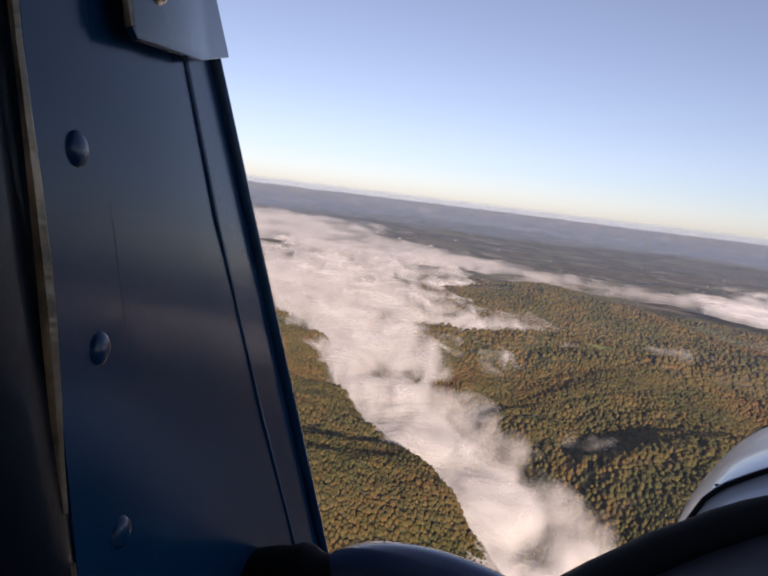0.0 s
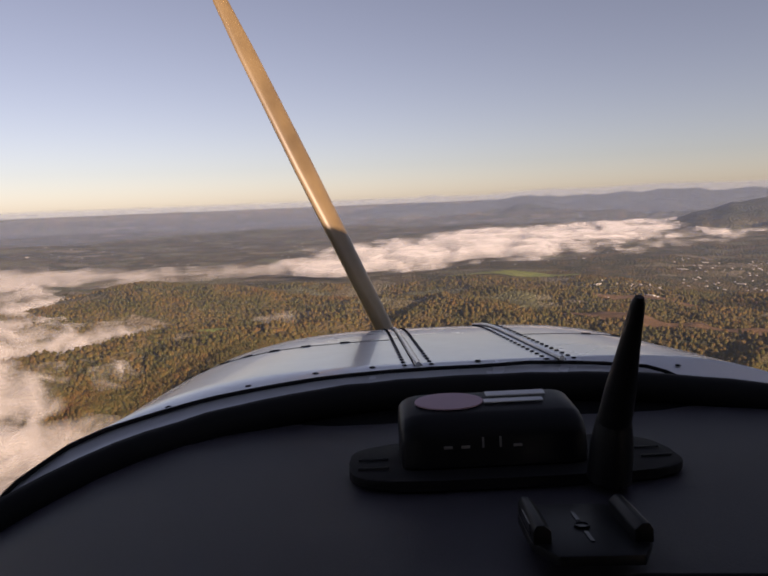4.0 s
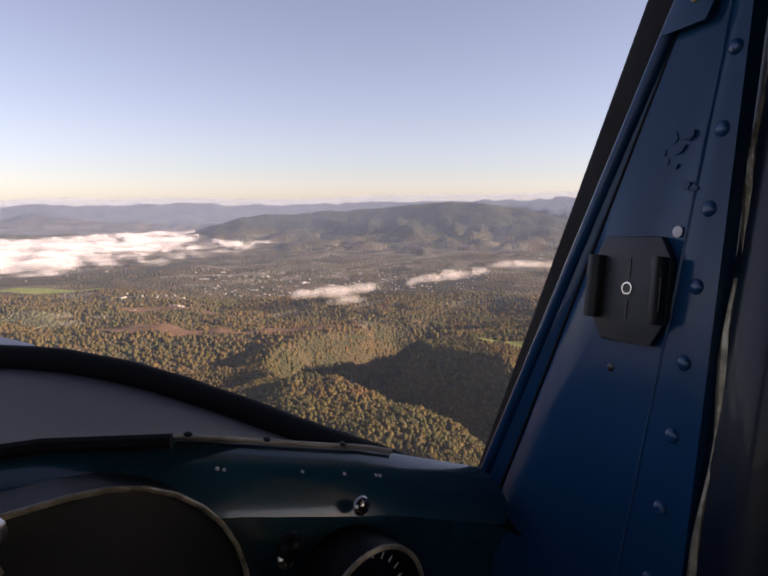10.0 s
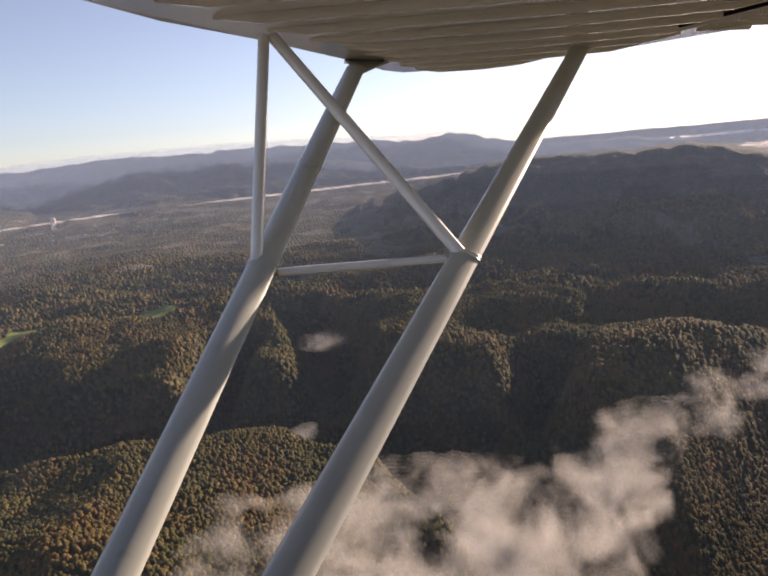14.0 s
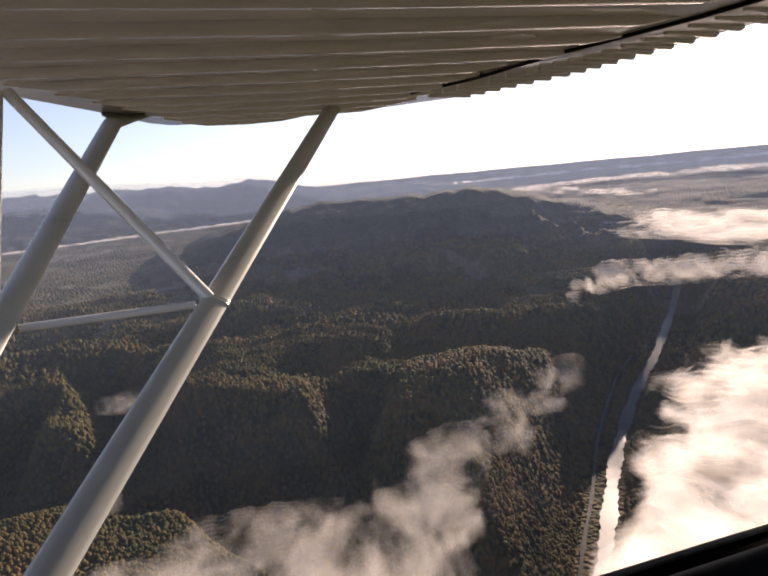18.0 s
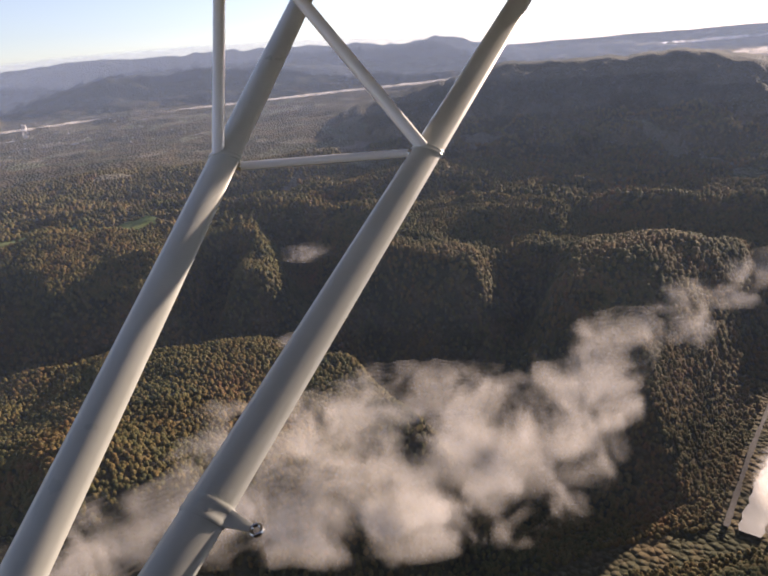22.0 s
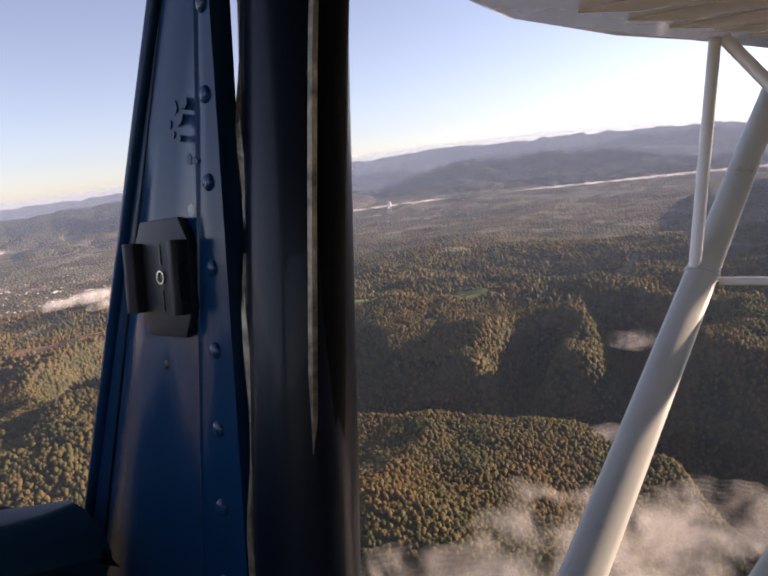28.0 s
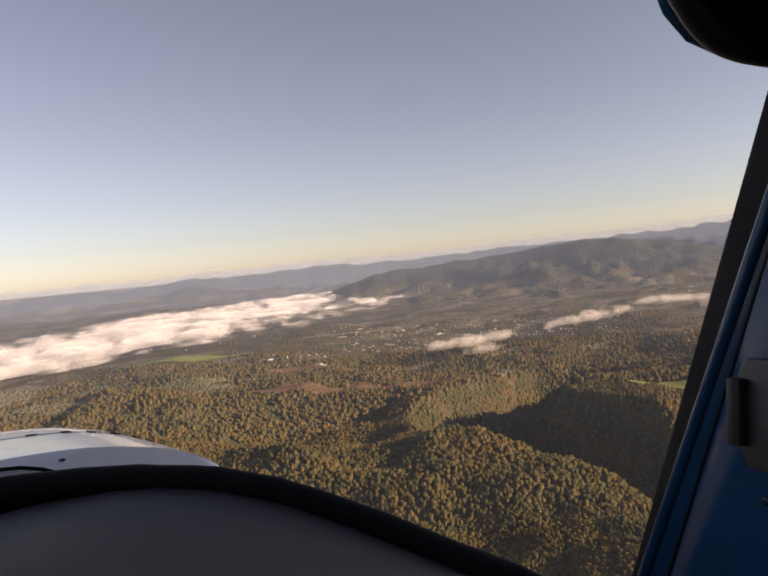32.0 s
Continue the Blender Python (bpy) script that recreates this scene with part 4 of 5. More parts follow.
for sx in (-1, 1):
    for k in (0, 1):
        a = on_dash(c.x + sx * 0.083, c.y - 0.016 + 0.018 * k, 0.0068)
        part("groove", tube([a - Vector((0.009, 0, 0)), a + Vector((0.009, 0, 0))], 0.0007, 5), DIAL, rx)
m = Matrix.Translation(on_dash(0.0115, 0.778, 0.006)) @ pose(0, 0, 0, -7, 0, 0)
body = [(-0.026, 0.0), (-0.0255, 0.018), (-0.021, 0.026), (-0.014, 0.030), (0.016, 0.036), (0.023, 0.033), (0.026, 0.024), (0.026, 0.0)]
bm = bmesh.new()
rings = []
for x, f in ((-0.052, 0.80), (-0.050, 0.90), (-0.045, 0.97), (-0.038, 1.0), (0.046, 1.0), (0.052, 0.97), (0.056, 0.88)):
    rings.append([bm.verts.new(m @ Vector((x, y * f, z * f))) for y, z in body])
for a, b in zip(rings, rings[1:]):
    for k in range(len(body)):
        bm.faces.new((a[k], a[(k + 1) % len(body)], b[(k + 1) % len(body)], b[k]))
bm.faces.new(rings[0])
bm.faces.new(rings[-1][::-1])
bmesh.ops.bevel(bm, geom=bm.edges[:], offset=0.0012, segments=1, affect="EDGES")
box = part("housing", bm, BLACK_PLASTIC, rx, "black plastic housing with rounded ends")
tilt = math.atan2(0.006, 0.030)
part("sticker", slab([m @ Vector((-0.021 + 0.021 * math.cos(t), 0.001 + 0.0125 * math.sin(t), 0.0335 + 0.0125 * math.sin(t) * 0.2)) for t in np.linspace(0, 2 * math.pi, 28, endpoint=False)], (0, 0, 0.0008)), PINK, box, "oval pale pink sticker")
for k, (x0, x1, y0, y1) in enumerate(((0.003, 0.040, 0.006, 0.0125), (0.000, 0.036, -0.004, 0.001))):
    part("label_bar", slab([m @ Vector((x, y, 0.0337 + y * 0.2)) for x, y in ((x0, y0), (x1, y0), (x1, y1), (x0, y1))], (0, 0, 0.0006)), PALE, box, "white bar on the sticker strip")
for x, h in ((-0.028, 0.0016), (-0.018, 0.0016), (-0.006, 0.006), (0.004, 0.006), (0.012, 0.0014)):
    part("marking", slab([m @ Vector((x, -0.0262, 0.012)), m @ Vector((x + (0.0012 if h > 0.003 else 0.005), -0.0262, 0.012)), m @ Vector((x + (0.0012 if h > 0.003 else 0.005), -0.0262, 0.012 + h)), m @ Vector((x, -0.0262, 0.012 + h))], (0, -0.0005, 0)), FAINT, box)
foot = on_dash(0.069, 0.728, 0.004)
part("aerial_base", lathe([(0.0115, 0.0), (0.0110, 0.020), (0.0096, 0.030), (0.0088, 0.034)], Matrix.Translation(foot) @ pose(0, 0, 0, 0, 4, 0), 18), BLACK_PLASTIC, rx, "black swivel base")
tip = Vector((0.0735, 0.704, 0.262))
base = foot + Vector((0.002, 0, 0.030))
part("aerial", tube([base, base.lerp(tip, 0.3), base.lerp(tip, 0.62), base.lerp(tip, 0.95), tip], [0.0090, 0.0078, 0.0054, 0.0034, 0.0022], 14), BLACK_PLASTIC, rx, "tapered black stub aerial")


# quick-release camera mounts: one flat on the glare shield, one on the starboard pillar
def camera_mount(m, material, label):
    t = thing("camera_mount", m.translation, label, "camera mount")
    plate = part("base_plate", slab([m @ Vector((x, y, 0)) for x, y in ((-0.0245, -0.014), (-0.0165, -0.0285), (0.0165, -0.0285), (0.0245, -0.014), (0.0245, 0.016), (0.0175, 0.0275), (-0.0175, 0.0275), (-0.0245, 0.016))], m.to_3x3() @ Vector((0, 0, 0.0045)), 0.0014), material, t, "flat plastic base plate")
    for sx in (-1, 1):
        rail = slab([m @ Vector((sx * x, -0.0170, z)) for x, z in ((0.0165, 0.004), (0.0240, 0.004), (0.0240, 0.0095), (0.0225, 0.0120), (0.0195, 0.0120), (0.0165, 0.0095))], m.to_3x3() @ Vector((0, 0.034, 0)), 0.0008)
        r = part("rail", rail, material, t, "upright curved side rail")
        part("rail_slot", slab([m @ Vector((sx * 0.0238, y, z)) for y, z in ((-0.012, 0.006), (0.008, 0.006), (0.006, 0.0100), (-0.010, 0.0100))], m.to_3x3() @ Vector((sx * 0.0005, 0, 0))), DIAL, r)
    part("screw_recess", lathe([(0.0034, 0.0041), (0.0034, 0.0056), (0.0026, 0.0056), (0.0024, 0.0047)], m, 16), STEEL if material is GREY_PLASTIC else BLACK_PLASTIC, plate, "ring of the centre screw")
    part("screw_hole", lathe([(0.0024, 0.0044), (0.0024, 0.0050), (0.0002, 0.0050)], m, 12), DIAL, plate, "dark screw hole")
    for a in ((-0.0008, 0.006, 0.0008, 0.016), (-0.0008, -0.016, 0.0008, -0.006)):
        part("slit", slab([m @ Vector((a[0], a[1], 0.0047)), m @ Vector((a[2], a[1], 0.0047)), m @ Vector((a[2], a[3], 0.0047)), m @ Vector((a[0], a[3], 0.0047))], m.to_3x3() @ Vector((0, 0, 0.0003))), DIAL, plate)
    return t


camera_mount(Matrix.Translation(on_dash(0.031, 0.659, 0.003)) @ pose(0, 0, 0, -7, 0, -3), BLACK_PLASTIC, "black plastic camera mount screwed flat onto the glare shield")
plate_in = Vector((-0.966, 0.26, 0.118)).normalized()
plate_up = (Vector((0.09, -0.10, 1.0)) - plate_in * plate_in.dot(Vector((0.09, -0.10, 1.0)))).normalized()
plate_side = plate_up.cross(plate_in)
side = Matrix((plate_side, plate_up, plate_in)).transposed().to_4x4()
side.translation = Vector((0.5262, 0.4790, 0.2115)) + plate_in * 0.001
side = side @ pose(0, 0, 0, 0, 0, 7)
camera_mount(side, GREY_PLASTIC, "grey plastic camera mount fixed to the blue door pillar")


# door pillars, alike on both sides: lines that lean with height
def lean(kind, z, s):
    k = (z - 0.1) / 0.25
    if s < 0:
        return {"edge": (0.525 + 0.027 * k, 0.559 - 0.0825 * k), "seal": (0.529 + 0.027 * k, 0.564 - 0.0825 * k), "rivet": (0.488 + 0.0165 * k, 0.443 - 0.0344 * k), "post": (0.496 + 0.019 * k, 0.414 - 0.033 * k)}[kind]
    return {"edge": (0.534 + 0.011 * k, 0.572 - 0.097 * k), "seal": (0.549 + 0.027 * k, 0.588 - 0.075 * k), "rivet": (0.503 + 0.027 * k, 0.450 - 0.013 * k), "post": (0.517 + 0.045 * k, 0.413 - 0.001 * k)}[kind]


def pillar(s):
    """s = 1 for starboard, -1 for port."""
    def P(x, y, z):
        return Vector((MID + s * (x - MID), y, z))

    def skin(f, z):
        (x0, y0), (x1, y1) = lean("rivet", z, s), lean("edge", z, s)
        return P(x0 + (x1 - x0) * f, y0 + (y1 - y0) * f, z)

    def out_of(f, z):
        n = (skin(f + 0.05, z) - skin(f - 0.05, z)).cross(skin(f, z + 0.01) - skin(f, z - 0.01)).normalized()
        return n if n.x * s < 0 else -n

    def on_plate(f, z, proud=0.0):
        return skin(f, z) + out_of(f, z) * proud
    t = thing("door_pillar", P(0.49, 0.45, 0.0), "blue enamelled riveted door pillar beside the windscreen, chipped paint", "pillar", "door pillars")
    zs = [0.46, 0.40, 0.34, 0.28, 0.22, 0.16, 0.10, 0.02, -0.08, -0.20]
    bm = bmesh.new()
    fs_ = [-0.13, -0.02, 0.12, 0.15, 0.4, 0.62, 0.83, 0.86, 0.93, 1.0]
    dents = [0, 0, 0, -0.0012, 0, 0, 0, -0.002, 0.0006, 0] if s > 0 else [0] * 10
    net = [[[bm.verts.new(on_plate(f, z, e - deep)) for f, e in zip(fs_, dents)] for z in zs] for deep in (0.0, 0.010)]
    for u in net:
        for r0, r1 in zip(u, u[1:]):
            for k in range(len(fs_) - 1):
                bm.faces.new((r0[k], r0[k + 1], r1[k + 1], r1[k]))
    for k in (0, -1):
        for i_ in range(len(zs) - 1):
            bm.faces.new((net[0][i_][k], net[0][i_ + 1][k], net[1][i_ + 1][k], net[1][i_][k]))
    face = part("face_plate", bm, BLUE, t, "blue enamel plate")
    part("front_bead", tube([on_plate(0.985, z, 0.0005) for z in zs], 0.0040 if s > 0 else 0.0022, 10), BLUE, face, "rolled blue edge bead")
    if s > 0:
        part("seam", tube([on_plate(0.86, z, -0.0012) for z in zs], 0.0011, 6), BLACK_RUBBER, face)
    else:
        part("seam", tube([on_plate(0.67 + 0.95 * max(0.0, 0.30 - z), z, 0.0) for z in zs if z > 0.05], 0.0009, 6), RIVET_BLUE, face, "lighter worn seam edge")
    part("crease", tube([on_plate(0.13 if s > 0 else 0.10, z, -0.0008) for z in zs], 0.0014 if s > 0 else 0.0009, 6), BLUE, face)
    bm = bmesh.new()
    strip = []
    for z in zs:
        inner_, outer_ = on_plate(0.99, z, -0.004), P(*lean("seal", z, s), z)
        back_ = Vector((s * (0.012 if s > 0 else 0.003), 0.0, 0))
        strip.append([bm.verts.new(q) for q in (inner_, inner_.lerp(outer_, 0.85) - back_ * 0.15, outer_, outer_ + back_ * 0.6, inner_ + back_)])
    for r0, r1 in zip(strip, strip[1:]):
        for k in range(5):
            bm.faces.new((r0[k], r0[(k + 1) % 5], r1[(k + 1) % 5], r1[k]))
    part("window_seal", bm, BLACK_RUBBER, t, "flat black rubber windscreen seal")
    post = [P(*lean("post", z, s), z) for z in zs]
    part("door_post", tube(post, 0.0215 if s < 0 else 0.0245, 20), BLUE_DARK, t, "rounded dark blue door post")
    for z0, z1 in ((0.385, 0.232), (0.222, 0.050)):
        pts = []
        for f in np.linspace(0, 1, 15):
            z = z0 + (z1 - z0) * f
            px, py = lean("post", z, s)
            pts.append(P(px - 0.0185, py + 0.0150 + 0.0012 * math.sin(11 * f), z) if s > 0 else on_plate(-0.15, z, 0.0004 + 0.0004 * math.sin(11 * f)))
        part("wear_glint_strip", tube(pts, [(0.0016 + 0.0012 * math.sin(i * 2.7) ** 2) * (1.0 if s > 0 else 0.5) for i in range(15)], 6, 1.0), WORN_EDGE, t, "paint worn through to bare metal")
    for z in ((0.405, 0.368, 0.331, 0.294, 0.258, 0.220, 0.183, 0.146, 0.109, 0.072, 0.035) if s < 0 else (0.402, 0.365, 0.328, 0.291, 0.254, 0.217, 0.180, 0.144, 0.107, 0.070, 0.034)):
        part("rivet", dome(on_plate(0.0, z), out_of(0.0, z), 0.0040 if s > 0 else 0.0033, 0.0022 if s > 0 else 0.0015, 12), RIVET_BLUE, face, "domed blue rivet")
    part("dimple", dome(on_plate(0.42, 0.168), out_of(0.42, 0.168), 0.0024, 0.0006, 10), DIAL, face)
    bm = slab([on_plate(f, z, 0.0035) for f, z in (((0.28, 0.44), (0.31, 0.349), (0.36, 0.343), (0.98, 0.341), (1.0, 0.44)) if s > 0 else ((0.17, 0.44), (0.185, 0.3175), (0.21, 0.3155), (0.67, 0.3195), (1.0, 0.3255), (0.98, 0.44)))], out_of(0.3, 0.38) * 0.0015, 0.0005)
    flap = part("bracket", bm, BLUE, t, "folded blue sheet bracket")
    part("screw", dome(on_plate(0.60 if s > 0 else 0.37, 0.357 if s > 0 else 0.3295, 0.0048), out_of(0.45, 0.37), 0.0045, 0.0028, 12), STEEL, flap, "bright bracket screw")
    if s < 0:
        part("worn_edge", tube([on_plate(f, z, 0.0046) for f, z in ((0.17, 0.44), (0.177, 0.38), (0.183, 0.33), (0.185, 0.3175))], [0.0009, 0.0012, 0.0008, 0.0010], 6), WORN_EDGE, flap, "bracket edge worn to bare metal")
    if s < 0:
        tube_ = part("foot_tube", tube(smooth_curve([Vector(p) for p in ((-0.412, 0.503, 0.152), (-0.398, 0.500, 0.174), (-0.386, 0.499, 0.184), (-0.372, 0.498, 0.190), (-0.358, 0.499, 0.192), (-0.344, 0.502, 0.190), (-0.331, 0.510, 0.180), (-0.322, 0.520, 0.164))], 5), 0.0085, 14), PALE_BLUE, t, "pale blue-grey enamelled tube at the pillar's foot")
        boot = smooth_curve([Vector(p) for p in ((-0.436, 0.480, 0.144), (-0.421, 0.484, 0.166), (-0.409, 0.489, 0.175), (-0.398, 0.495, 0.176), (-0.388, 0.499, 0.174))], 5)
        part("rubber_boot", tube(boot, [0.0135 - 0.0003 * i + 0.0012 * (i % 6 < 2) for i in range(len(boot))], 14), BLACK_RUBBER, tube_, "black ribbed rubber boot")
    rng2 = random.Random(4 if s > 0 else 6)
    for _ in range(9 if s > 0 else 0):
        f0, z0, w0 = rng2.uniform(0.12, 0.50), rng2.uniform(0.262, 0.292), rng2.uniform(0.03, 0.07)
        ring = [on_plate(f0 + w0 * rng2.uniform(0.6, 1.1) * math.cos(q), z0 + 0.05 * w0 * rng2.uniform(0.5, 1.3) * math.sin(q), 0.0001) for q in np.linspace(0, 2 * math.pi, 9, endpoint=False)]
        part("paint_flake", slab(ring, out_of(0.3, 0.27) * 0.0005, 0.0), BLUE, face)
    if s > 0:
        part("paint_chip", dome(on_plate(0.20, 0.2425), out_of(0.20, 0.2425), 0.003, 0.0004, 8, 2), PALE, face, "white paint chip")
    return t


pillar(1)
pillar(-1)


# doors with rounded window openings
def door(s):
    def P(x, y, z):
        return Vector((MID + s * (x - MID), y, z))
    t = thing("cabin_door", P(0.505, 0.0, 0.0), "dark cabin door with a rounded black-framed side window", "door", "cabin doors")
    if s > 0:
        corners = [(0.380, 0.400), (0.3875, 0.330), (0.3925, 0.250), (0.3970, 0.150), (0.3985, 0.105), (0.3980, 0.078), (0.390, 0.059), (0.370, 0.048), (0.326, 0.042), (0.20, 0.026), (0.024, 0.004), (-0.10, -0.011), (-0.25, -0.018), (-0.45, -0.024), (-0.62, -0.030), (-0.66, 0.01), (-0.67, 0.10), (-0.66, 0.36), (-0.60, 0.42), (-0.20, 0.43), (0.20, 0.42), (0.325, 0.412)]
    else:
        corners = [(0.370, 0.400), (0.3785, 0.330), (0.3820, 0.250), (0.3865, 0.150), (0.391, 0.080), (0.392, 0.056), (0.385, 0.039), (0.364, 0.029), (0.326, 0.024), (0.20, 0.012), (0.024, -0.001), (-0.10, -0.010), (-0.25, -0.013), (-0.45, -0.024), (-0.62, -0.030), (-0.66, 0.01), (-0.67, 0.10), (-0.66, 0.36), (-0.60, 0.42), (-0.20, 0.43), (0.20, 0.42), (0.32, 0.395)]
    def wide(z):
        return (0.514 if s > 0 else 0.499) + 0.152 * max(0.0, z - 0.1)
    def deep(y):
        return 0.022 - 0.010 * min(1.0, max(0.0, (y - 0.15) / 0.2))
    path = [P(wide(z), y, z) for y, z in corners]
    part("window_frame", tube(smooth_curve(path + path[:1], 5)[:-1], 0.0085, 10, 1.0, (1, 0, 0), closed=True), WORN_RUBBER, t, "black window frame with worn edge")
    part("frame_lip", tube([p + (P(0, 0, 0) - P(0.012, 0, 0)) for p in smooth_curve(path + path[:1], 5)[:-1]], 0.0022, 6, 1.0, (1, 0, 0), closed=True), WORN_EDGE, t, "chipped bare-metal lip")
    part("outer_lip", tube([p + Vector((s * (deep(p.y) + 0.001), 0, 0.001)) for p in smooth_curve(path + path[:1], 5)[:-1]], 0.0019, 6, 1.0, (1, 0, 0), closed=True), LIP, t, "thin worn metal outer lip")
    outer = [(0.50, 0.48), (0.50, -0.9), (-0.80, -0.9), (-0.80, 0.48)]
    ring = smooth_curve([Vector((y, z, 0)) for y, z in corners] + [Vector((*corners[0], 0))], 4)[:-1]
    bm = bmesh.new()
    cy, cz = -0.12, 0.17
    inner, outv = [], []
    for q in ring:
        a = math.atan2(q.y - cz, q.x - cy)
        k = min(abs(0.520 / math.cos(a)) if abs(math.cos(a)) > 1e-6 else 9, abs((0.31 if math.sin(a) > 0 else 1.05) / math.sin(a)) if abs(math.sin(a)) > 1e-6 else 9)
        inner.append((q.x, q.y))
        outv.append((cy + k * math.cos(a), cz + k * math.sin(a)))
    va = [[bm.verts.new(P(0.001 + wide(z) + d * deep(y), y, z)) for y, z in pts] for d in (0, 1) for pts in (inner, outv)]
    n = len(ring)
    for k in range(n):
        j = (k + 1) % n
        bm.faces.new((va[0][k], va[0][j], va[1][j], va[1][k]))
        bm.faces.new((va[2][k], va[3][k], va[3][j], va[2][j]))
        bm.faces.new((va[0][k], va[2][k], va[2][j], va[0][j]))
        bm.faces.new((va[1][k], va[1][j], va[3][j], va[3][k]))
    part("door_skin", bm, CABIN_TRIM, t, "matt black door skin")
    for y, z in (((0.395, 0.192), (0.390, 0.293), (0.399, 0.109), (0.30, 0.039), (0.16, 0.021), (0.05, 0.007), (-0.06, -0.003), (-0.2, -0.011)) if s > 0 else ((0.385, 0.197), (0.369, 0.295), (0.394, 0.090), (0.30, 0.018))):
        part("frame_screw", dome(P(wide(z) - 0.008, y + 0.002, z), (-s, 0, 0), 0.0034, 0.0018, 10), BLACK_PLASTIC, t)
    up = 0.012 if s > 0 else 0.0
    sill = smooth_curve([P(0.49 + up * 0.7, 0.36, 0.014 + up), P(0.487 + up * 0.7, 0.2, -0.004 + up), P(0.485 + up * 0.7, 0.024, -0.014), P(0.485 + up * 0.7, -0.10, -0.023), P(0.485, -0.25, -0.030), P(0.485, -0.5, -0.044)], 5)
    part("sill_strip", tube(sill, 0.007, 8), BLACK_RUBBER, t, "black sill strip")
    part("sill_edge", tube([p + Vector((-s * 0.006, 0, -0.009)) for p in sill], 0.0024, 8), LIP, t, "scuffed tan sill moulding")
    # Broken glints along the moulding, put in as short bright steel pieces.
    rng3 = random.Random(17 if s > 0 else 18)
    i = 2
    while i < len(sill) - 3:
        n_ = rng3.randint(1, 3)
        run = [p + Vector((-s * 0.0095, 0, -0.0115)) for p in sill[i:i + n_ + 1]]
        cut = rng3.uniform(0.1, 0.5)
        run[0], run[-1] = run[0].lerp(run[1], cut), run[-1].lerp(run[-2], cut * 0.8)
        part("wear_glint_strip", tube(run, [rng3.uniform(0.0006, 0.0014) for _ in run], 6), STEEL, t, "bright steel pieces standing in for glints along the moulding")
        i += n_ + rng3.randint(0, 1)
    edge_ = [p for p in smooth_curve(path, 5) if p.y < 0.40 and p.y > -0.3 and p.z < 0.36]
    for _ in range(22):
        p = rng3.choice(edge_) + Vector((-s * 0.0075, rng3.uniform(-0.004, 0.004), rng3.uniform(-0.004, 0.004)))
        part("paint_chip", dome(p, (-s, 0, 0.4), rng3.uniform(0.0007, 0.0017), 0.0004, 7, 2), LIP, t, "chipped paint")
    return t


door(1)
door(-1)

# cabin shell: unseen roof, floor, rear bulkhead and lower sides, added to close and shade the cabin round the camera
CABIN = surface("dark_cabin_lining", (0.010, 0.011, 0.014), (0.022, 0.024, 0.030), 0.8, 60, 6, 0.2)
roof = part("ceiling", block((MID - 0.52, -0.85, 0.455), (MID + 0.52, 0.50, 0.485), 0.004), CABIN)
tagged(roof, "dark lined cabin roof, unseen, added to shade the cockpit", "ceiling", kind="structure")
tagged(part("floor", block((MID - 0.47, -0.85, -0.93), (MID + 0.47, 0.95, -0.90), 0.004), CABIN), "dark cabin floor", "floor", kind="structure")
tagged(part("wall_rear", block((MID - 0.47, -0.88, -0.90), (MID + 0.47, -0.85, 0.46), 0.004), CABIN), "dark rear cabin bulkhead", "wall", kind="structure")
tagged(part("wall_front", block((MID - 0.44, 0.70, -0.90), (MID + 0.44, 0.72, 0.06), 0.004), CABIN), "firewall behind the instrument panel", "wall", kind="structure")

# sun visor at the roof's front edge
visor = thing("sun_visor", (0.56, 0.493, 0.43), "padded dark blue sun visor with a black piped edge", "sun visor")
vis = [(0.197 + 1.2 * (x - 0.186), 0.296 + 1.2 * (z - 0.294)) for x, z in ((0.426, 0.47), (0.426, 0.405), (0.433, 0.390), (0.448, 0.380), (0.470, 0.376), (0.525, 0.377), (0.533, 0.382), (0.533, 0.47))]
part("pad", slab([(x, 0.496, z) for x, z in vis], (0, 0.012, 0), 0.004), BLUE, visor, "dark blue padding")
part("piping", tube(smooth_curve([(x, 0.492, z - 0.001) for x, z in vis], 5), 0.0068, 10), GREY_PLASTIC, visor, "black rolled edge piping")
part("fold", tube(smooth_curve([(0.492, 0.488, 0.420), (0.526, 0.486, 0.408), (0.583, 0.486, 0.405), (0.602, 0.488, 0.408)], 5), 0.0042, 8), BLACK_RUBBER, visor)

# engine cowling
cowl = thing("engine_cowling", (MID, 1.2, 0.0), "polished light aluminium engine cowling with riveted hinge strips", "cowling")


def cowl_point(u, y):
    """u from -1 (port flank) over the top (0) to 1 (starboard flank)."""
    f = (y - 0.95) / 0.50
    half = 0.440 - 0.055 * f - 0.045 * max(0, f) ** 3 if u > 0 else 0.414 - 0.006 * f - 0.068 * max(0, f) ** 3
    topz = 0.158 - 0.046 * f - 0.016 * max(0, f - 0.6) ** 2 * 6
    a = u * math.pi / 2
    x = MID + half * (1 - 0.11 * min(1.0, max(0.0, u) * 3)) * math.copysign(abs(math.sin(a)) ** 0.58, a)
    drop = 1 - abs(math.cos(a)) ** 0.30
    return Vector((x, y, topz - drop * 0.36))


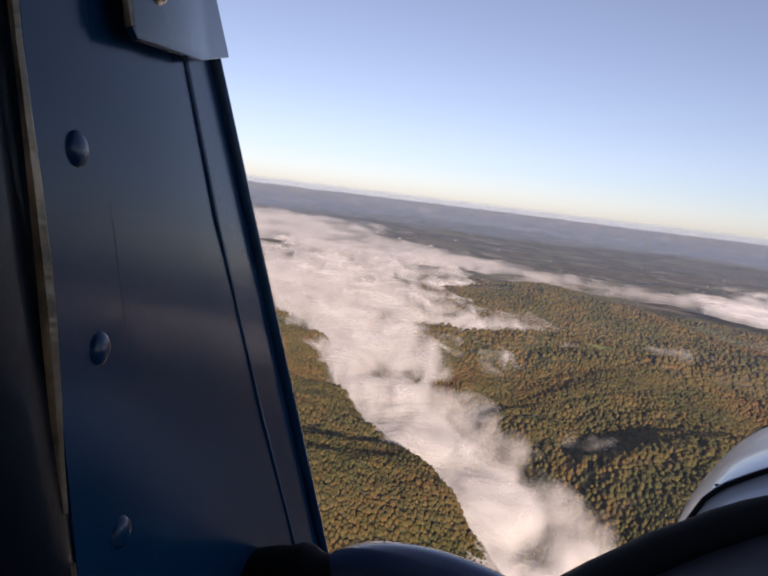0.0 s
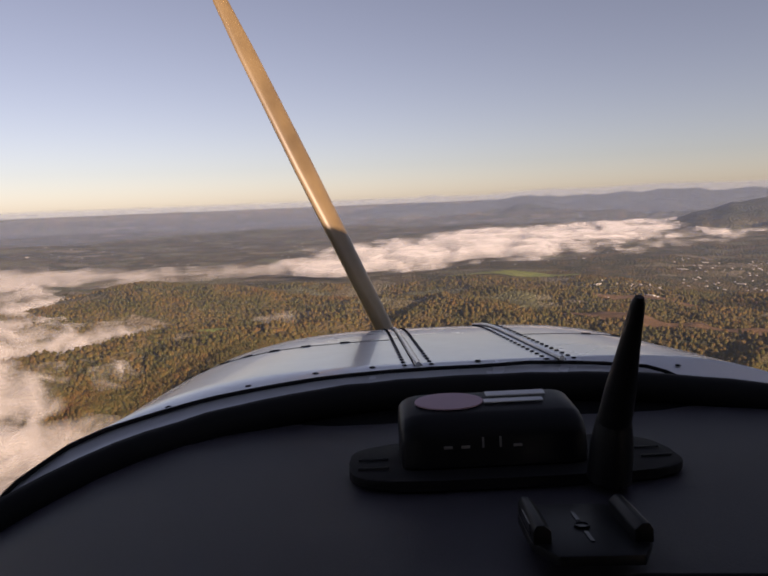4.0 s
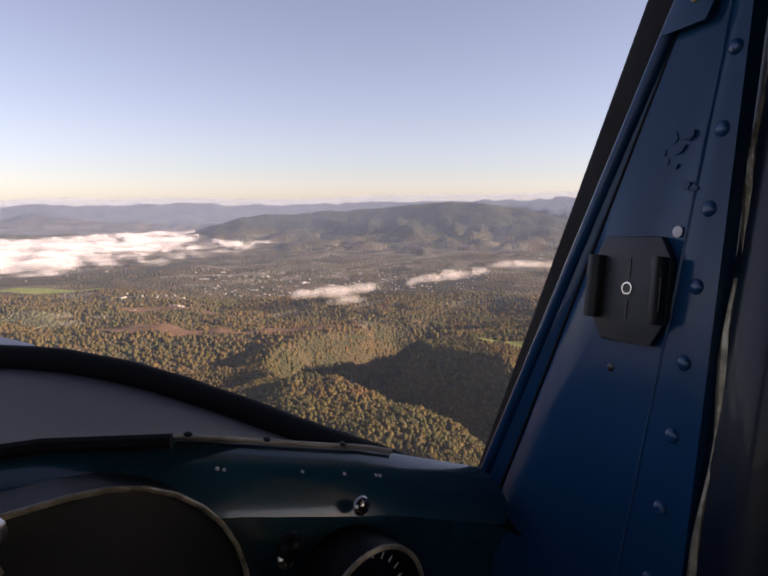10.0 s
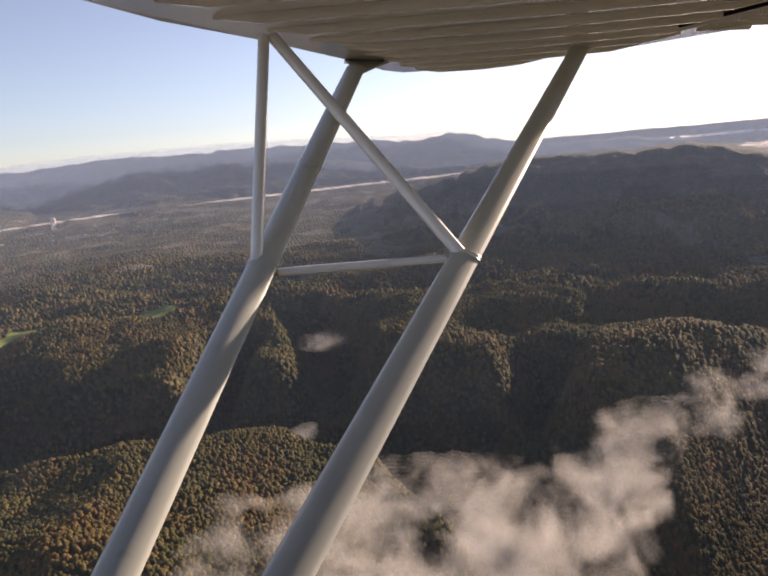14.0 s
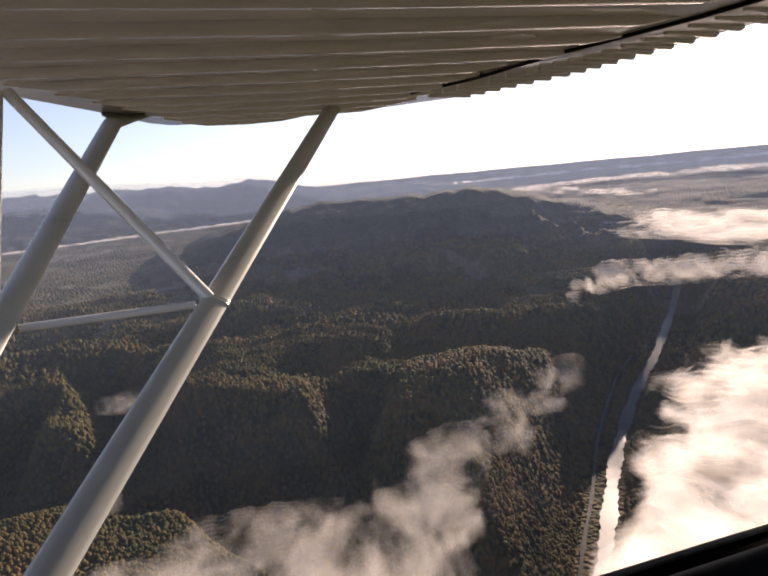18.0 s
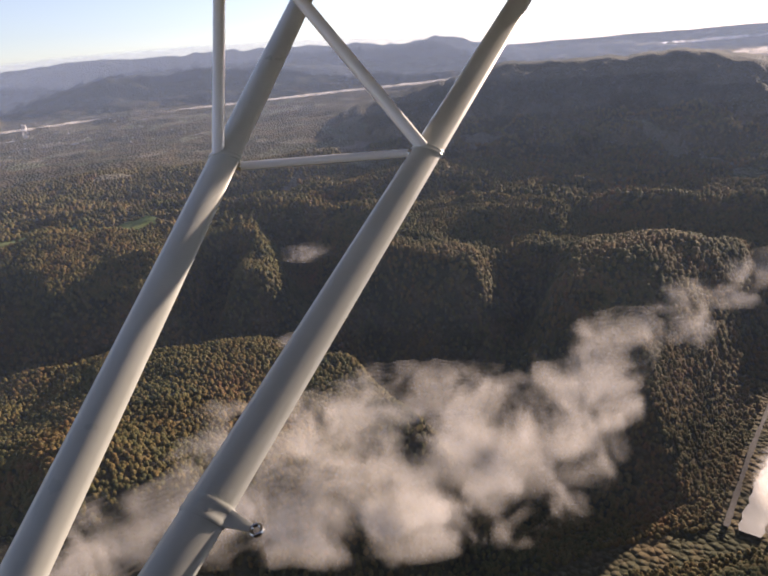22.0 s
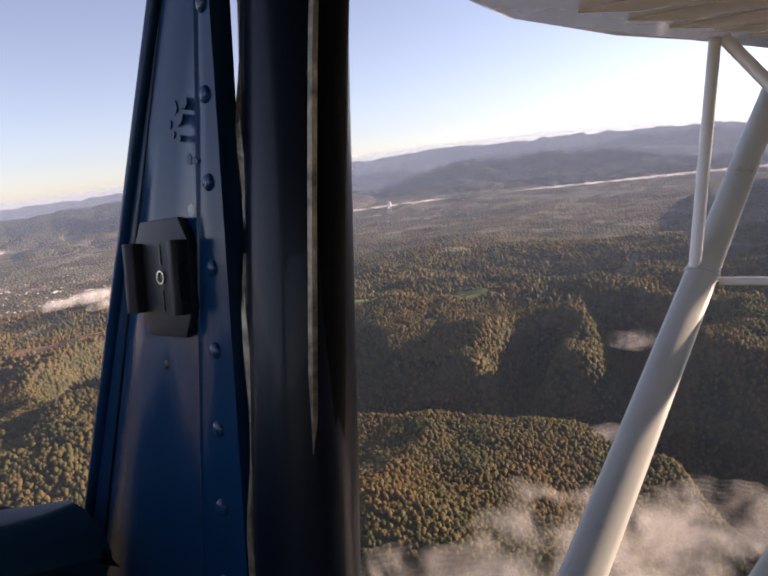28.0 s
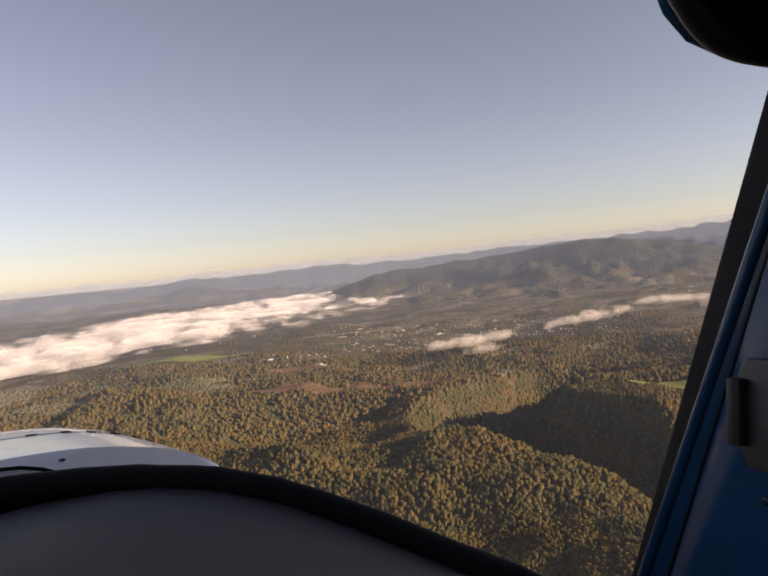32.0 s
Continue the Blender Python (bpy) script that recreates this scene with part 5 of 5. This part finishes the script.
bm = bmesh.new()
rows = [[bm.verts.new(cowl_point(-1 + 2 * k / 64, y)) for k in range(65)] for y in (1.012, 1.02, 1.06, 1.12, 1.18, 1.24, 1.30, 1.36, 1.40, 1.43, 1.45)]
aft_row = rows[0]
for grow, low, f in ((0.030, -0.012, 0.5), (0.010, 0.0, 0.0)):
    strip = []
    for k in range(65):
        u = -1 + 2 * k / 64
        if u > 0:
            foot = rim_point(90 - 82 * u, grow) - Vector((0, 0, low + 0.016 * min(1.0, u / 0.4) + 0.030 * u * u + 0.30 * max(0.0, u - 0.20)))
            strip.append(bm.verts.new(foot.lerp(aft_row[k].co, f * (1 - u))))
        else:
            turn = float(np.interp(-u, [0, 0.1, 0.25, 0.4, 0.6, 0.8, 1.0], [90, 106, 119, 129, 139, 145, 148]))
            foot = rim_point(turn, grow) - Vector((0, 0, low + float(np.interp(-u, [0.5, 0.65, 0.8, 1.0], [0, 0.014, 0.07, 0.25]))))
            strip.append(bm.verts.new(foot.lerp(aft_row[k].co, f * 0.3)))
    if f:
        lap = [v.co.copy() for v in strip]
    rows.insert(0, strip)
ahead = [v.co.copy() for v in aft_row]
nose = [bm.verts.new(v.co + Vector(((MID - v.co.x) * 0.12, 0.012, (-0.1 - v.co.z) * 0.06))) for v in rows[-1]]
nose2 = [bm.verts.new(v.co + Vector(((MID - v.co.x) * 0.55, 0.03, (-0.12 - v.co.z) * 0.5))) for v in rows[-1]]
rows += [nose, nose2]
for a, b in zip(rows, rows[1:]):
    for k in range(64):
        bm.faces.new((a[k], a[k + 1], b[k + 1], b[k]))
part("skin", bm, ALUMINIUM, cowl, "smooth pale aluminium skin")


def u_at(x, y):
    lo, hi = -1.0, 1.0
    for _ in range(40):
        mid = (lo + hi) / 2
        if cowl_point(mid, y).x < x:
            lo = mid
        else:
            hi = mid
    return lo


for x0, x1 in ((-0.011, -0.022), (0.128, 0.114)):
    line = []
    for y in np.linspace(1.0, 1.44, 14):
        x = x0 + (x1 - x0) * (y - 0.985) / 0.455
        line.append(cowl_point(u_at(x, y), y) + Vector((0, 0, 0.0015)))
    strip = part("hinge_strip", tube(line, 0.0026, 8), ALUMINIUM, cowl, "raised piano-hinge strip")
    for off in (-0.0034, 0.0034):
        part("hinge_gap", tube([p + Vector((off, 0, -0.0012)) for p in line], 0.0006, 6), BLACK_RUBBER, strip)
    for side_x in (-0.013, 0.013):
        for y in np.linspace(1.005, 1.43, 26):
            x = x0 + (x1 - x0) * (y - 0.985) / 0.455 + side_x
            part("rivet", dome(cowl_point(u_at(x, y), y), (0, 0, 1), 0.0027, 0.0016, 7, 2), BLACK_RUBBER, strip)
for u0, u1 in ((-0.60, -0.10), (0.16, 0.72)):
    for u in np.linspace(u0, u1, 8):
        along = (cowl_point(u + 0.01, 1.20) - cowl_point(u - 0.01, 1.20)).normalized() * 0.006
        at = cowl_point(u, 1.20) + Vector((0, 0, 0.0002))
        part("fastener", tube([at - along, at + along], [0.0016, 0.0016], 6), BLACK_RUBBER, cowl, "dark slotted fastener")
    part("panel_joint", tube([cowl_point(u, 1.20) for u in np.linspace(u0 - 0.12, u1 + 0.06, 40)], 0.0006, 6), GREY_PLASTIC, cowl)
part("lap_joint", tube([p + Vector((0, -0.004, 0.0016)) for p in lap[6:52]], 0.0019, 6), BLACK_RUBBER, cowl, "dark lap joint of the windscreen fairing")
part("lap_edge", tube([p + Vector((0, 0.001, 0.0010)) for p in lap[6:52]], 0.0018, 6), ALUMINIUM, cowl, "turned sheet edge")
last = None
for k in range(12, 50):
    at = lap[k].lerp(ahead[k], min(1.0, 0.02 / (ahead[k] - lap[k]).length))
    if last is None or (at - last).length > 0.052:
        last = at
        part("fastener", dome(at, (0, 0, 1), 0.0034, 0.0012, 8, 2), BLACK_RUBBER, cowl, "dark slotted fastener")

# propeller stopped in place
prop = thing("propeller", (MID, 1.56, -0.10), "brown varnished two-blade propeller at rest ahead of the cowling", "propeller")
part("hub", lathe([(0.055, 0.0), (0.060, 0.03), (0.050, 0.09), (0.028, 0.13), (0.004, 0.145)], pose(MID, 1.52, -0.10, -90, 0, 0), 24), BLADE, prop, "domed hub")
for way in (1, -1):
    root, end = Vector((MID, 1.56, -0.10)), Vector((MID - way * 0.35, 1.56, -0.10 + way * 0.79))
    d = (end - root).normalized()
    bm = bmesh.new()
    rings = []
    for f, wd, th, tw in ((0.03, 0.022, 0.018, 70), (0.15, 0.028, 0.015, 66), (0.35, 0.036, 0.011, 60), (0.6, 0.038, 0.008, 56), (0.85, 0.032, 0.005, 52), (0.96, 0.024, 0.004, 50), (1.0, 0.010, 0.003, 50)):
        sidev = Vector((0, 1, 0)).cross(d).normalized()
        q = Matrix.Rotation(radians(tw), 3, d)
        a, b = q @ sidev, q @ Vector((0, 1, 0))
        ctr = root.lerp(end, f)
        rings.append([bm.verts.new(ctr + a * (wd * 0.72 * math.cos(t)) + b * (th * math.sin(t))) for t in np.linspace(0, 2 * math.pi, 14, endpoint=False)])
    for a, b in zip(rings, rings[1:]):
        for k in range(14):
            bm.faces.new((a[k], a[(k + 1) % 14], b[(k + 1) % 14], b[k]))
    bm.faces.new(rings[-1])
    bm.faces.new(rings[0][::-1])
    part("blade", bm, BLADE, prop, "twisted brown blade")

# starboard wing seen from below
wing = thing("wing", (0.55, -0.4, 0.5), "white high wing with corrugated skin ribs and a hinged aileron", "wing")
LE = [(0.50, 0.62), (1.5, 0.56), (1.9, 0.42), (2.2, 0.27), (2.7, 0.06), (3.15, -0.10), (3.30, -0.18)]
TE = [(0.50, -1.66), (1.54, -1.64), (1.80, -1.617), (2.32, -1.583), (2.87, -1.38), (3.137, -1.073), (3.28, -0.70), (3.33, -0.35)]


def wing_z(x, y):
    return 0.486 + 0.0 * x


outline = [(x, y) for x, y in LE] + [(x, y) for x, y in reversed(TE)]
part("lower_skin", slab([(x, y, wing_z(x, y)) for x, y in outline], (0, 0, 0.16), 0.012), WHITE_PAINT, wing, "glossy white painted skin")


def chord(y):
    """Span of the skin at a chord station."""
    ys = sorted([(q[1], q[0]) for q in LE + TE if q[0] > 1.4])
    return float(np.interp(y, [q[0] for q in ys], [q[1] for q in ys]))


for k in range(15):
    x = 0.62 + 0.185 * k
    y1 = float(np.interp(x, [q[0] for q in LE], [q[1] for q in LE])) - 0.10
    y0 = max(float(np.interp(x, [q[0] for q in TE], [q[1] for q in TE])) + 0.10, -1.16 if x > 2.0 else -1.30)
    part("rib_bead", tube([(x, y1, 0.487), (x, y1 - 0.10, 0.483), (x, (y0 + y1) / 2, 0.482), (x, y0 + 0.12, 0.483), (x, y0, 0.487)], [0.004, 0.018, 0.022, 0.018, 0.004], 10, 0.95), WHITE_PAINT, wing, "pressed stiffening bead")
part("aileron_gap", tube([(1.0, -1.42, 0.484), (1.54, -1.345, 0.484), (1.95, -1.223, 0.484), (2.32, -1.168, 0.484), (2.62, -1.05, 0.484)], 0.008, 8), BLACK_RUBBER, wing, "dark aileron hinge gap")
for k in range(26):
    f = k / 25
    x = 0.9 + 1.9 * f
    y = float(np.interp(x, [q[0] for q in TE], [q[1] for q in TE]))
    part("trailing_bead", tube([(x, y + 0.02, 0.484), (x - 0.03, y + 0.22, 0.484)], [0.016, 0.006], 7, 0.7), WHITE_PAINT, wing)
part("fuel_cover", lathe([(0.075, 0), (0.075, 0.004), (0.066, 0.006)], pose(1.75, -0.95, 0.486, 180, 0, 0), 28), WHITE_PAINT, wing, "round inspection cover")

# wing struts: a streamlined V with small jury struts above the joint
JF, JR, SF, SR, JT = Vector((1.785, 0.255, -0.036)), Vector((1.779, -0.174, -0.060)), Vector((2.760, 0.005, 0.478)), Vector((2.880, -0.815, 0.486)), Vector((2.015, 0.222, 0.456))


def strut(name, a, b, width, thick, label, group):
    """A streamlined tube from a to b, wide in the direction of flight."""
    t = thing(name, a, label, "strut", group)
    d = (b - a).normalized()
    fwd = (Vector((0, 1, 0)) - d * d.y).normalized()
    side_v = d.cross(fwd)
    bm = bmesh.new()
    rings = []
    for p in (a, a.lerp(b, 0.33), a.lerp(b, 0.66), b):
        ring = []
        for t_ in np.linspace(0, 2 * math.pi, 20, endpoint=False):
            cx = math.cos(t_)
            ring.append(bm.verts.new(p + fwd * (width * (cx if cx > 0 else cx * 1.15)) + side_v * (thick * math.sin(t_) * (1 if cx > 0 else 1 - 0.35 * cx * cx))))
        rings.append(ring)
    for r0, r1 in zip(rings, rings[1:]):
        for k in range(20):
            bm.faces.new((r0[k], r0[(k + 1) % 20], r1[(k + 1) % 20], r1[k]))
    bm.faces.new(rings[0][::-1])
    bm.faces.new(rings[-1])
    part("fairing", bm, CREAM_PAINT, t, "streamlined cream-white tube")
    return t, d, fwd, side_v


def band(p, d, fwd, side_v, width, thick, parent, length=0.02):
    bm = bmesh.new()
    rings = []
    for o, g in ((-length, 1.0), (-length, 1.05), (-length * 0.6, 1.09), (-length * 0.4, 1.05), (length * 0.4, 1.05), (length * 0.6, 1.09), (length, 1.05), (length, 1.0)):
        ring = []
        for t_ in np.linspace(0, 2 * math.pi, 20, endpoint=False):
            cx = math.cos(t_)
            ring.append(bm.verts.new(p + d * o + fwd * (width * g * (cx if cx > 0 else cx * 1.15)) + side_v * (thick * g * math.sin(t_) * (1 if cx > 0 else 1 - 0.35 * cx * cx))))
        rings.append(ring)
    for r0, r1 in zip(rings, rings[1:]):
        for k in range(20):
            bm.faces.new((r0[k], r0[(k + 1) % 20], r1[(k + 1) % 20], r1[k]))
    return part("clamp_band", bm, CREAM_PAINT, parent, "pressed metal clamp band")


foot_f, foot_r = JF + (JF - SF) * 1.02, JR + (JR - SR) * 1.16
fs, d, fwd, sv = strut("wing_strut", foot_f, SF - (SF - JF).normalized() * 0.06, 0.031, 0.0155, "cream-white streamlined front wing strut with clamp band", "wing struts")
band(JF, d, fwd, sv, 0.031, 0.0157, fs, 0.008)
cuff = slab([SF + Vector((-0.10, -0.005, -0.055)), SF + Vector((-0.05, 0.045, 0.0)), SF + Vector((0.05, 0.05, 0.004)), SF + Vector((0.12, -0.12, 0.004)), SF + Vector((-0.02, -0.05, -0.03))], (0.01, 0, 0.01), 0.003)
part("end_cuff", cuff, CREAM_PAINT, fs, "flared end fitting")
rs, d, fwd, sv = strut("wing_strut", foot_r, SR, 0.031, 0.0155, "cream-white streamlined rear wing strut with eyebolt clamp", "wing struts")
band(JR, d, fwd, sv, 0.031, 0.0157, rs, 0.008)
CL = JR + (JR - SR).normalized() * 0.85
band(CL, d, fwd, sv, 0.031, 0.0157, rs, 0.014)
eye = CL - fwd * 0.072
part("clamp_lug", slab([CL - fwd * 0.030 + d * 0.013, CL - fwd * 0.030 - d * 0.013, eye - d * 0.005, eye + d * 0.005], sv * 0.005, 0.001), CREAM_PAINT, rs, "flat clamp lug")
part("clamp_bolt", dome(CL - fwd * 0.046 - sv * 0.001, -sv, 0.007, 0.005, 10), BLACK_PLASTIC, rs, "dark clamp bolt")
part("lug_eye", tube([eye + fwd * (-0.006 + 0.007 * math.cos(q)) + sv * 0.003 + d * (0.007 * math.sin(q)) for q in np.linspace(0, 2 * math.pi, 12, endpoint=False)], 0.003, 6, closed=True), STEEL, rs, "dark steel eye")


def rod(name, a, b, r, flat, label):
    t = thing(name, a, label, "strut", "jury struts")
    part("tube", tube([a, a.lerp(b, 0.5), b], r, 12, flat, (0, 1, 0)), WHITE_PAINT, t, "slim cream-white tube")
    for p in (a, b):
        part("end_bolt", dome(p, (-1, 0, 0), 0.010, 0.012, 10), STEEL, t, "end bolt")


rod("jury_strut", JF + Vector((0, 0.012, 0.0)), JT, 0.0135, 1.0, "slim upright cream jury strut from strut to wing")
rod("jury_strut", JR, JT + Vector((0.01, -0.02, 0)), 0.0145, 1.0, "slim diagonal cream jury strut to the wing fitting")
rod("jury_strut", JF + Vector((0, -0.028, -0.02)), JR + Vector((0, 0.035, 0.0)), 0.0092, 1.0, "thin level cream spacer bar between wing struts")
